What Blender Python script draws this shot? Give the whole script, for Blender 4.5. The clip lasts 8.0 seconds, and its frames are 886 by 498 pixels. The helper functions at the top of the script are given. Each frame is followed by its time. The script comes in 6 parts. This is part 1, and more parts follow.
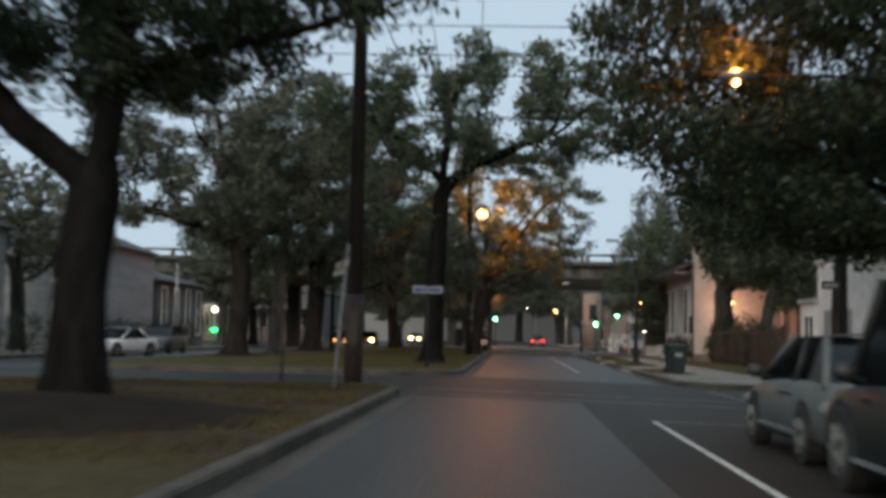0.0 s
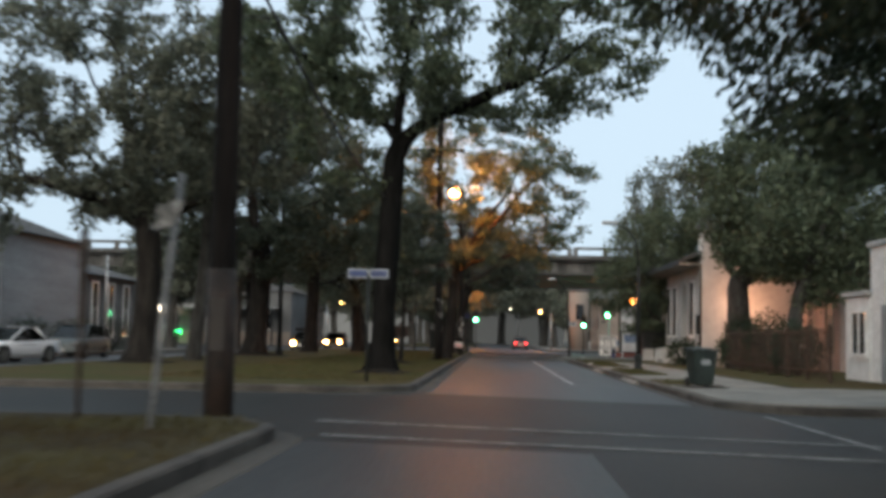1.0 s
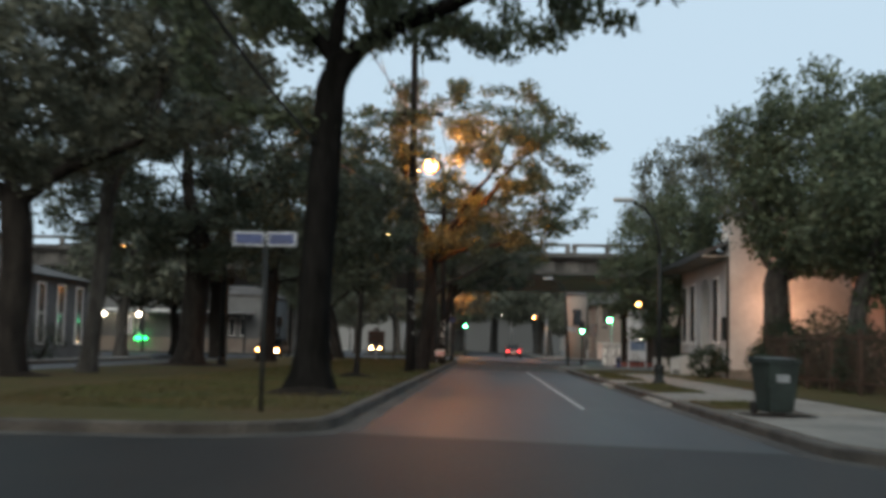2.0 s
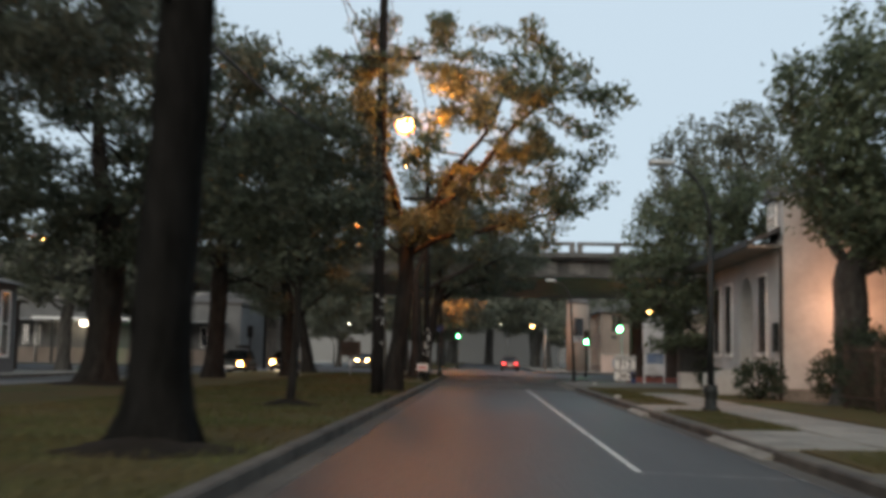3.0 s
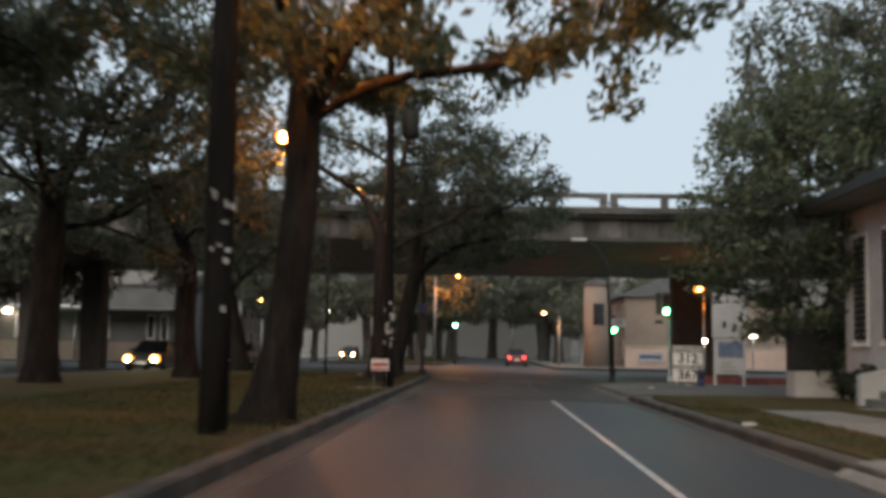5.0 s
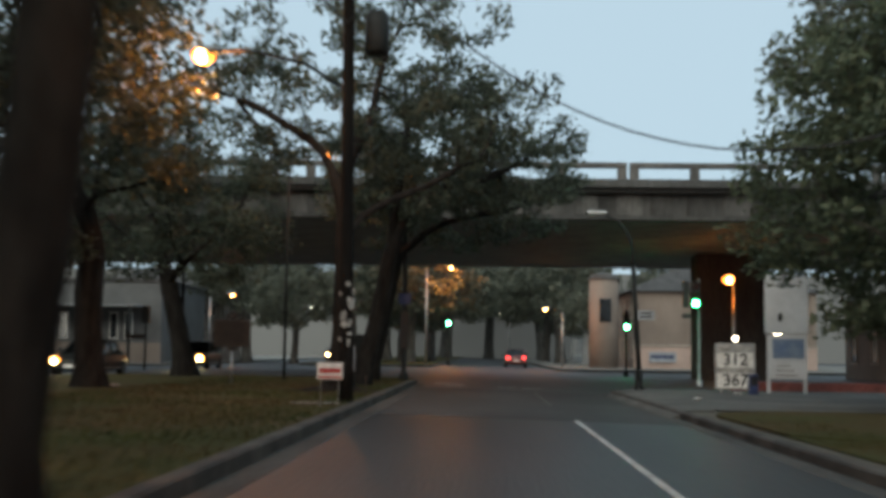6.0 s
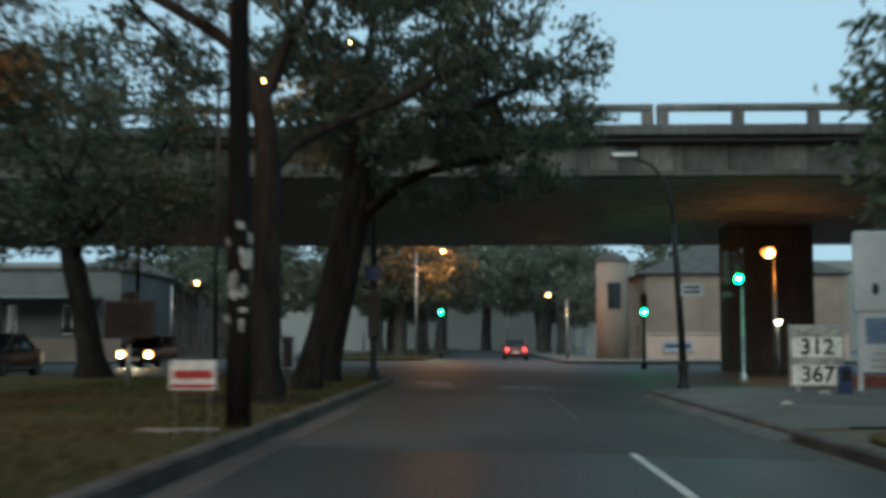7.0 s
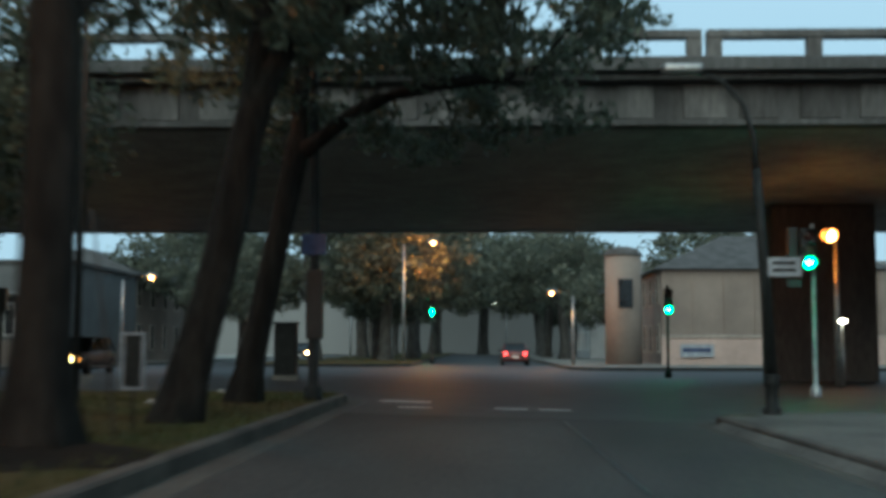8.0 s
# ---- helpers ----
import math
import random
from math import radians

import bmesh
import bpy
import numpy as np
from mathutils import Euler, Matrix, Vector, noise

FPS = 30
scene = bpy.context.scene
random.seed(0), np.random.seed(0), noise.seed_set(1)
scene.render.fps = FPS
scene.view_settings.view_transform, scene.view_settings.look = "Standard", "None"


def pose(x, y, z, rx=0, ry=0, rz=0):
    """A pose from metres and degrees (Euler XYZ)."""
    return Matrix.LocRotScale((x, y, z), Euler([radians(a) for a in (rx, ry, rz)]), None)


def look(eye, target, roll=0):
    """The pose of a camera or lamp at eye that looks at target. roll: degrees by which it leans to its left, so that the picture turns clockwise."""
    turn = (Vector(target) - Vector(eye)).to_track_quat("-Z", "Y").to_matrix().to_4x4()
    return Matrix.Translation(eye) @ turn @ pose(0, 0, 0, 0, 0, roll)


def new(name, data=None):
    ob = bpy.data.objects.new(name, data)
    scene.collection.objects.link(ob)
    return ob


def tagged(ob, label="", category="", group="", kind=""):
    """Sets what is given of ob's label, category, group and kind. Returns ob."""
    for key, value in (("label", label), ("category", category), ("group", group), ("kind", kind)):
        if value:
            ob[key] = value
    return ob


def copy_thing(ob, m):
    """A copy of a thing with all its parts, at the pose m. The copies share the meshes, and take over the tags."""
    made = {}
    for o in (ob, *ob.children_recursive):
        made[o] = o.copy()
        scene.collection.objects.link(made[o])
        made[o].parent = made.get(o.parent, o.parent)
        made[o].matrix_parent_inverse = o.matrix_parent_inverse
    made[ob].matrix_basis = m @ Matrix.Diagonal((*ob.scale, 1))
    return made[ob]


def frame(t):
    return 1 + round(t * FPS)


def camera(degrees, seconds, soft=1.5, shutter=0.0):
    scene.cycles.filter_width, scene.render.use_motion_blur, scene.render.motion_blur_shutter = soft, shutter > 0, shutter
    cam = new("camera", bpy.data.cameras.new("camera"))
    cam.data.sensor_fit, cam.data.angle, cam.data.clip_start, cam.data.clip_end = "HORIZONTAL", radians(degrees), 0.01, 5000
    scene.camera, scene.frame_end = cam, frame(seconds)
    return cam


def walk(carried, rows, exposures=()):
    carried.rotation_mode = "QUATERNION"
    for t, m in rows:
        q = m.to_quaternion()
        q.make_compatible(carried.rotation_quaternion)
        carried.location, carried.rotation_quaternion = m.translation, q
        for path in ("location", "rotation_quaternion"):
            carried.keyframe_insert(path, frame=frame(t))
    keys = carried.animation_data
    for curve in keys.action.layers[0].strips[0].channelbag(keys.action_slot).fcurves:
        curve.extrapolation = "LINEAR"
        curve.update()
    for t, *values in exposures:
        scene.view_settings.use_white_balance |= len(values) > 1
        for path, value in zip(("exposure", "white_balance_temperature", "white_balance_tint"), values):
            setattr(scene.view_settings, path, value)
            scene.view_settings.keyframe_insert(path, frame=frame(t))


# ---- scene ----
cam = camera(41.3, 8.0, soft=4.0, shutter=0.8)
PATH = [
    (0, (-0.04, -0.553, 1.155), (-0.157, 1.438, 1.301), 1.1),
    (0.5, (0.07, 4.3, 1.16), (-0.033, 6.292, 1.308), 1.2),
    (1, (0.224, 9.171, 1.141), (0.135, 11.163, 1.291), 1.1),
    (1.5, (0.41, 13.99, 1.07), (0.327, 15.983, 1.223), 1.15),
    (3, (0.641, 28.746, 1.162), (0.57, 30.736, 1.345), 1.1),
    (3.5, (0.688, 33.724, 1.075), (0.611, 35.715, 1.249), 1.4),
    (4, (0.728, 38.628, 1.051), (0.648, 40.618, 1.226), 0.8),
    (4.5, (0.79, 43.164, 1.079), (0.711, 45.155, 1.252), 0.9),
    (6, (0.782, 56.123, 1.093), (0.712, 58.115, 1.266), 0.8),
    (6.5, (0.807, 60.443, 1.052), (0.738, 62.434, 1.221), 0.4),
    (7, (0.884, 64.926, 1.021), (0.82, 66.918, 1.182), 0.0),
    (7.5, (0.925, 69.417, 0.995), (0.863, 71.409, 1.165), -0.1),
    (8, (1.019, 73.824, 1.016), (0.959, 75.816, 1.183), 0.1),
]
walk(cam, [(t, look(eye, target, roll)) for t, eye, target, roll in PATH],
     [(0, 0.62, 7050, 11), (0.5, 0.88, 7000, 11), (0.9, 0.98, 7050, 11), (1.7, 0.76, 6950, 9), (3.0, 0.78, 7300, 12), (3.6, 0.86, 7600, 15), (4.7, 0.82, 7600, 15), (5.8, 0.68, 7000, 6), (6.1, 0.64, 6900, 4), (6.5, 0.60, 6500, -3), (7.0, 0.62, 6150, -6), (8, 0.66, 6000, -8)])
# ---- world and light ----
world = bpy.data.worlds.new("overcast_dusk")
scene.world = world
world.use_nodes = True
wn = world.node_tree.nodes
wl = world.node_tree.links
wn.clear()
w_out = wn.new("ShaderNodeOutputWorld")
w_bg = wn.new("ShaderNodeBackground")
w_sky = wn.new("ShaderNodeTexSky")
w_sky.sky_type = "NISHITA"
w_sky.sun_disc = False
w_sky.sun_elevation = radians(24)
w_sky.sun_rotation = radians(194)
w_sky.air_density, w_sky.dust_density, w_sky.ozone_density = 1.0, 4.0, 2.0
w_mix = wn.new("ShaderNodeMixRGB")
w_mix.inputs[0].default_value = 0.9
# low misty cloud: a pale even veil over the sky
w_mix.inputs[2].default_value = (4.75, 6.3, 7.9, 1)
wl.new(w_sky.outputs[0], w_mix.inputs[1])
wl.new(w_mix.outputs[0], w_bg.inputs[0])
w_bg.inputs[1].default_value = 0.072
wl.new(w_bg.outputs[0], w_out.inputs[0])

sun_data = bpy.data.lights.new("sun", "SUN")
sun_data.energy, sun_data.angle, sun_data.color = 1.5, radians(60), (1.0, 0.93, 0.84)
sun = new("sun", sun_data)
sun.matrix_world = look((0, 0, 40), (15, 60, 12))


def lamp_light(x, y, z, watts, colour=(1.0, 0.31, 0.055), size=0.12):
    d = bpy.data.lights.new("lamp_glow", "POINT")
    d.energy, d.color, d.shadow_soft_size = watts, colour, size
    ob = new("lamp_glow", d)
    ob.location = (x, y, z)
    return ob


# ---- materials ----
def mat(name, base, rough=0.8, metal=0.0, other=None, scale=3.0, fine=None, bump=0.0, spec=0.4, island=0.0, stretch=(1, 1, 1), objrand=0.0, low=0.35, high=0.65, speck=0.27):
    """A surface with a slow stain, a fine grain and relief, in metres."""
    m = bpy.data.materials.new(name)
    m.use_nodes = True
    n, l = m.node_tree.nodes, m.node_tree.links
    b = n["Principled BSDF"]
    b.inputs["Roughness"].default_value = rough
    b.inputs["Metallic"].default_value = metal
    b.inputs["Specular IOR Level"].default_value = spec
    geo = n.new("ShaderNodeNewGeometry")
    mp = n.new("ShaderNodeMapping")
    mp.inputs["Scale"].default_value = stretch
    l.new(geo.outputs["Position"], mp.inputs["Vector"])
    n1 = n.new("ShaderNodeTexNoise")
    n1.inputs["Scale"].default_value = scale
    n1.inputs["Detail"].default_value = 5
    n2 = n.new("ShaderNodeTexNoise")
    n2.inputs["Scale"].default_value = fine or scale * 9
    n2.inputs["Detail"].default_value = 4
    for t in (n1, n2):
        l.new(mp.outputs["Vector"], t.inputs["Vector"])
    ramp = n.new("ShaderNodeValToRGB")
    other = other or tuple(c * 0.6 for c in base)
    ramp.color_ramp.elements[0].position, ramp.color_ramp.elements[1].position = low, high
    ramp.color_ramp.elements[0].color = (*other, 1)
    ramp.color_ramp.elements[1].color = (*base, 1)
    l.new(n1.outputs["Fac"], ramp.inputs["Fac"])
    hs = n.new("ShaderNodeHueSaturation")
    grain = n.new("ShaderNodeMapRange")
    grain.inputs["From Min"].default_value, grain.inputs["From Max"].default_value = 0.3, 0.7
    grain.inputs["To Min"].default_value, grain.inputs["To Max"].default_value = 1 - speck, 1 + speck * 0.9
    l.new(n2.outputs["Fac"], grain.inputs["Value"])
    value = grain.outputs["Result"]
    for amount, source in ((island, geo.outputs["Random Per Island"]), (objrand, n.new("ShaderNodeObjectInfo").outputs["Random"])):
        if amount:
            mr = n.new("ShaderNodeMapRange")
            mr.inputs["To Min"].default_value, mr.inputs["To Max"].default_value = 1 - amount, 1 + amount
            l.new(source, mr.inputs["Value"])
            mu = n.new("ShaderNodeMath")
            mu.operation = "MULTIPLY"
            l.new(value, mu.inputs[0])
            l.new(mr.outputs["Result"], mu.inputs[1])
            value = mu.outputs[0]
    l.new(value, hs.inputs["Value"])
    l.new(ramp.outputs["Color"], hs.inputs["Color"])
    l.new(hs.outputs["Color"], b.inputs["Base Color"])
    if bump:
        bp = n.new("ShaderNodeBump")
        bp.inputs["Strength"].default_value = bump
        bp.inputs["Distance"].default_value = 0.03
        l.new(n2.outputs["Fac"], bp.inputs["Height"])
        l.new(bp.outputs["Normal"], b.inputs["Normal"])
    return m


def glow(name, colour, strength):
    m = bpy.data.materials.new(name)
    m.use_nodes = True
    b = m.node_tree.nodes["Principled BSDF"]
    b.inputs["Base Color"].default_value = (*colour, 1)
    b.inputs["Emission Color"].default_value = (*colour, 1)
    b.inputs["Emission Strength"].default_value = strength
    return m


def leaf_mat(name, base, other):
    m = mat(name, base, 0.55, other=other, scale=0.8, fine=7, island=0.35, spec=0.25)
    n, l = m.node_tree.nodes, m.node_tree.links
    b, out = n["Principled BSDF"], n["Material Output"]
    tr = n.new("ShaderNodeBsdfTranslucent")
    src = b.inputs["Base Color"].links[0].from_socket
    l.new(src, tr.inputs["Color"])
    mx = n.new("ShaderNodeMixShader")
    mx.inputs[0].default_value = 0.42
    l.new(b.outputs[0], mx.inputs[1])
    l.new(tr.outputs[0], mx.inputs[2])
    l.new(mx.outputs[0], out.inputs["Surface"])
    return m


ASPHALT = mat("worn_asphalt", (0.029, 0.0295, 0.028), 0.5, other=(0.015, 0.0152, 0.0148), scale=0.9, fine=22, bump=0.25, stretch=(1, 0.06, 1), spec=0.3)
PATCH = mat("new_asphalt", (0.040, 0.041, 0.042), 0.6, scale=1.0, fine=30, bump=0.2)
OILY = mat("oil_dark_asphalt", (0.021, 0.022, 0.023), 0.5, scale=1.0, fine=30, bump=0.2)
OLDTAR = mat("brown_old_asphalt", (0.023, 0.021, 0.018), 0.6, other=(0.014, 0.013, 0.0115), scale=0.5, fine=24, bump=0.25, stretch=(1, 0.3, 1), spec=0.2)
GROUND = mat("bare_ground", (0.10, 0.09, 0.07), 0.95, scale=0.2, fine=4, bump=0.3)
GRASS = mat("winter_lawn", (0.050, 0.054, 0.019), 0.95, other=(0.070, 0.050, 0.023), scale=0.33, fine=9, bump=0.6, spec=0.1)
BLADE = mat("grass_blades", (0.050, 0.061, 0.020), 0.8, other=(0.076, 0.055, 0.025), scale=0.4, fine=6, island=0.3, spec=0.2)
EARTH = mat("dark_earth", (0.018, 0.014, 0.011), 0.95, scale=2, fine=14, bump=0.6, spec=0.1)
BROWNGRASS = mat("brown_worn_lawn", (0.058, 0.050, 0.024), 0.95, other=(0.038, 0.029, 0.017), scale=0.45, fine=9, bump=0.6, spec=0.1)
BROWNBLADE = mat("brown_grass_blades", (0.060, 0.054, 0.022), 0.8, other=(0.045, 0.032, 0.016), scale=0.45, fine=6, island=0.3, spec=0.15)
PANELGREY = mat("weathered_white_panel", (0.56, 0.58, 0.59), 0.6, other=(0.46, 0.48, 0.49), scale=1.2, fine=9, speck=0.06)
GALV = mat("dull_galvanised_steel", (0.22, 0.23, 0.235), 0.6, metal=0.3, scale=4, fine=25)
DARKBRONZE = mat("dark_bronze", (0.034, 0.026, 0.021), 0.6, other=(0.02, 0.016, 0.014), scale=5, fine=25)
POSTERBLUE = mat("faded_blue_print", (0.10, 0.15, 0.25), 0.6, other=(0.20, 0.26, 0.33), scale=2.5, fine=8, speck=0.1)
SIGNPALE = mat("faded_sign_sheet", (0.33, 0.36, 0.39), 0.5, other=(0.24, 0.26, 0.29), scale=3, fine=16)
KERB = mat("kerb_concrete", (0.074, 0.066, 0.056), 0.85, other=(0.028, 0.025, 0.022), scale=1.2, fine=18, bump=0.3, objrand=0.12)
FORECOURT = mat("oil_stained_concrete", (0.115, 0.111, 0.101), 0.85, other=(0.060, 0.058, 0.053), scale=0.5, fine=14, bump=0.2)
GUTTER = mat("gutter_concrete", (0.074, 0.068, 0.058), 0.85, other=(0.036, 0.033, 0.029), scale=1.1, fine=16, bump=0.2, stretch=(1, 0.3, 1))
WALK = mat("pavement_concrete", (0.225, 0.212, 0.186), 0.88, other=(0.145, 0.137, 0.121), scale=0.7, fine=16, bump=0.2, objrand=0.1)
PAINT = mat("road_paint", (0.46, 0.46, 0.44), 0.7, other=(0.16, 0.16, 0.16), scale=5, fine=25, low=0.25, high=0.5)
WORNPAINT = mat("worn_road_paint", (0.30, 0.30, 0.29), 0.75, other=(0.10, 0.10, 0.10), scale=4, fine=22, low=0.35, high=0.6)
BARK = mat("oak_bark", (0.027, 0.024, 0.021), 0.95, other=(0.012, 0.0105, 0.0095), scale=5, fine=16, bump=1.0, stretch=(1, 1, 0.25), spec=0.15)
# Near trunks: silhouette shade is put into this bark colour.
BLACKBARK = mat("shaded_black_bark", (0.011, 0.0105, 0.010), 0.95, other=(0.005, 0.005, 0.0045), scale=5, fine=16, bump=1.0, stretch=(1, 1, 0.25), spec=0.06)
# Grey copy of the bark, lightened for trunks standing in haze.
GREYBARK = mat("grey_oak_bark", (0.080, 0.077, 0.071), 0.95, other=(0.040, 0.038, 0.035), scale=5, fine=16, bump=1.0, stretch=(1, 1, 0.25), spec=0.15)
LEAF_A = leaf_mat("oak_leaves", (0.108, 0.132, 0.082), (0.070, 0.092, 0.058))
# Paler copy of the oak leaves, distance haze put into the colour.
LEAF_B = leaf_mat("haze_paled_oak_leaves", (0.135, 0.145, 0.110), (0.090, 0.100, 0.076))
# Darker copy, crown shade put into the leaf colour.
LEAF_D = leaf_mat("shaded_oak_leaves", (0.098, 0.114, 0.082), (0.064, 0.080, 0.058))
# Darkest copy, with the silhouette darkness of near crowns in its colour.
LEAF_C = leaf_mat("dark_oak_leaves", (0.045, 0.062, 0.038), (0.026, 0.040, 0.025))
POLEWOOD = mat("creosoted_wood", (0.017, 0.0145, 0.013), 0.9, other=(0.008, 0.007, 0.0065), scale=3, fine=18, bump=0.6, stretch=(1, 1, 0.12), spec=0.1)
DARKMETAL = mat("painted_dark_metal", (0.020, 0.023, 0.023), 0.6, scale=4, fine=30, spec=0.2)
GREYMETAL = mat("galvanised_metal", (0.42, 0.43, 0.43), 0.45, metal=0.8, scale=4, fine=25)
RUSTMETAL = mat("brown_cast_metal", (0.070, 0.046, 0.034), 0.6, metal=0.3, scale=6, fine=30)
DARKRUST = mat("dark_rusty_sheet", (0.034, 0.021, 0.015), 0.7, other=(0.015, 0.011, 0.009), scale=4, fine=22, bump=0.3)
CABLE = mat("black_cable", (0.015, 0.015, 0.016), 0.6)
BRIDGE = mat("stained_concrete", (0.115, 0.112, 0.107), 0.9, other=(0.060, 0.058, 0.056), scale=0.5, fine=7, bump=0.25, stretch=(1, 1, 0.35))
# Overpass edge: its backlit shade is put into the concrete colour.
FASCIA = mat("backlit_dark_concrete", (0.082, 0.083, 0.081), 0.9, other=(0.050, 0.050, 0.049), scale=0.5, fine=7, bump=0.25, stretch=(1, 1, 0.3))
PANELWEB = mat("patchy_concrete", (0.105, 0.104, 0.100), 0.9, other=(0.048, 0.048, 0.047), scale=0.9, fine=8, bump=0.2, stretch=(1, 1, 0.3), objrand=0.3)
# Column concrete darkened for shade and browned for amber lamplight.
COLUMN = mat("shade_dark_concrete", (0.078, 0.068, 0.060), 0.9, other=(0.040, 0.036, 0.033), scale=0.6, fine=7, bump=0.2, stretch=(1, 1, 0.3))
# Underside concrete coloured pale to stand for mist beneath the deck.
GIRDER = mat("mist_paled_concrete", (0.32, 0.325, 0.32), 0.75, other=(0.22, 0.222, 0.218), scale=0.8, fine=9, bump=0.15)
STUCCO = mat("white_stucco", (0.45, 0.45, 0.44), 0.9, other=(0.34, 0.335, 0.32), scale=0.6, fine=6, bump=0.04, speck=0.06)
BEIGE = mat("beige_stucco", (0.225, 0.185, 0.157), 0.9, other=(0.17, 0.14, 0.12), scale=0.5, fine=8, bump=0.05, speck=0.08)
PINKWALL = mat("faded_pink_wall", (0.48, 0.36, 0.31), 0.9, other=(0.38, 0.29, 0.25), scale=0.5, fine=8, bump=0.05, speck=0.08)
# Paled so walls lighten the gaps between trunks as mist would.
GREYWALL = mat("grey_boarding", (0.32, 0.33, 0.335), 0.85, other=(0.25, 0.257, 0.262), scale=0.6, fine=12, bump=0.2, stretch=(0.3, 0.3, 3))
# Darker wall copy; on the far houses its dimness stands for low light.
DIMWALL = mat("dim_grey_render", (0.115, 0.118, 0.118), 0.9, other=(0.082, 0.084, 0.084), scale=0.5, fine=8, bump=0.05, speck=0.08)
ROOF = mat("dark_roof_shingle", (0.075, 0.072, 0.070), 0.9, other=(0.045, 0.043, 0.042), scale=1.5, fine=12, bump=0.5, objrand=0.1)
SOFFIT = mat("soffit_boards", (0.34, 0.30, 0.26), 0.8, other=(0.26, 0.23, 0.2), scale=1, fine=9)
SHUTTER = mat("dark_shutter_paint", (0.022, 0.026, 0.026), 0.55, scale=4, fine=20)
BROWN = mat("brown_door_paint", (0.10, 0.065, 0.045), 0.6, scale=3, fine=18)
WHITE = mat("white_paint", (0.78, 0.78, 0.76), 0.6, other=(0.66, 0.66, 0.63), scale=2, fine=14)
RED = mat("red_paint", (0.55, 0.05, 0.045), 0.6, scale=3, fine=16)
REDKERB = mat("faded_red_kerb", (0.30, 0.09, 0.07), 0.8, scale=2, fine=14)
BLUE = mat("blue_sign_paint", (0.035, 0.055, 0.14), 0.5, scale=3, fine=14)
BLACKPL = mat("black_plastic", (0.02, 0.021, 0.022), 0.5, scale=3, fine=18)
BINMAT = mat("bin_plastic", (0.022, 0.034, 0.03), 0.55, scale=3, fine=18)
INK = mat("black_lettering", (0.02, 0.02, 0.02), 0.7, scale=5)
PAPER = mat("torn_paper", (0.48, 0.47, 0.44), 0.9, other=(0.20, 0.195, 0.185), scale=6, fine=30)
SILVER = mat("silver_car_paint", (0.105, 0.118, 0.118), 0.5, metal=0.15, other=(0.09, 0.102, 0.102), scale=1, fine=40, spec=0.35)
DARKCAR = mat("dark_car_paint", (0.016, 0.019, 0.018), 0.5, scale=1, fine=40, spec=0.3)
WHITECAR = mat("white_car_paint", (0.72, 0.73, 0.74), 0.3, scale=1, other=(0.66, 0.67, 0.68), fine=40, spec=0.6)
REDCAR = mat("dark_red_car_paint", (0.12, 0.03, 0.03), 0.3, metal=0.3, scale=1, fine=40, spec=0.6)
CARGLASS = mat("tinted_glass", (0.012, 0.015, 0.017), 0.08, spec=0.9, scale=2)
PANE = mat("window_pane", (0.03, 0.036, 0.042), 0.08, spec=0.9, scale=2)
TYRE = mat("tyre_rubber", (0.02, 0.02, 0.02), 0.85, scale=6, fine=30)
RIM = mat("wheel_cover", (0.13, 0.135, 0.13), 0.6, metal=0.3, scale=6)
SODIUM = glow("sodium_lamp_glass", (1.0, 0.24, 0.035), 4)
SODIUM_CORE = glow("sodium_bulb", (1.0, 0.52, 0.17), 26)
SODIUM_FAR = glow("far_sodium_glass", (1.0, 0.50, 0.18), 14)
COOL_LAMP = glow("white_lamp_glass", (1.0, 0.86, 0.68), 12)
GREEN = glow("green_signal_lens", (0.003, 0.80, 0.17), 7)
GREEN_CORE = glow("bright_green_bulb", (0.10, 1.0, 0.38), 80)
HEAD = glow("headlight_glass", (1.0, 0.34, 0.06), 3)
HEAD_CORE = glow("headlight_bulb", (1.0, 0.62, 0.22), 45)
TAIL = glow("tail_light_glass", (1.0, 0.05, 0.05), 5)
TAILOFF = mat("dark_red_lamp_plastic", (0.10, 0.016, 0.014), 0.35, scale=6)
LENS_OFF = mat("unlit_signal_lens", (0.05, 0.02, 0.015), 0.3, scale=6)
CLEAR = mat("clear_lamp_glass", (0.13, 0.135, 0.135), 0.3, scale=6, spec=0.4)


# ---- building helpers ----
def part(name, bm, material, parent=None, label="", smooth=False):
    me = bpy.data.meshes.new(name)
    if not isinstance(bm, tuple):
        bm.to_mesh(me)
        bm.free()
    else:
        verts, faces = bm
        me.from_pydata(verts, [], faces)
    me.materials.append(material)
    if smooth:
        me.polygons.foreach_set("use_smooth", [True] * len(me.polygons))
    me.update()
    ob = new(name, me)
    if parent is not None:
        ob.parent = parent
    if label:
        ob["label"] = label
    return ob


def thing(name, x, y, z, label, category, group="", kind="", turn=0.0):
    ob = new(name)
    ob.empty_display_size = 0.3
    ob.matrix_basis = pose(x, y, z, 0, 0, turn)
    return tagged(ob, label, category, group, kind)


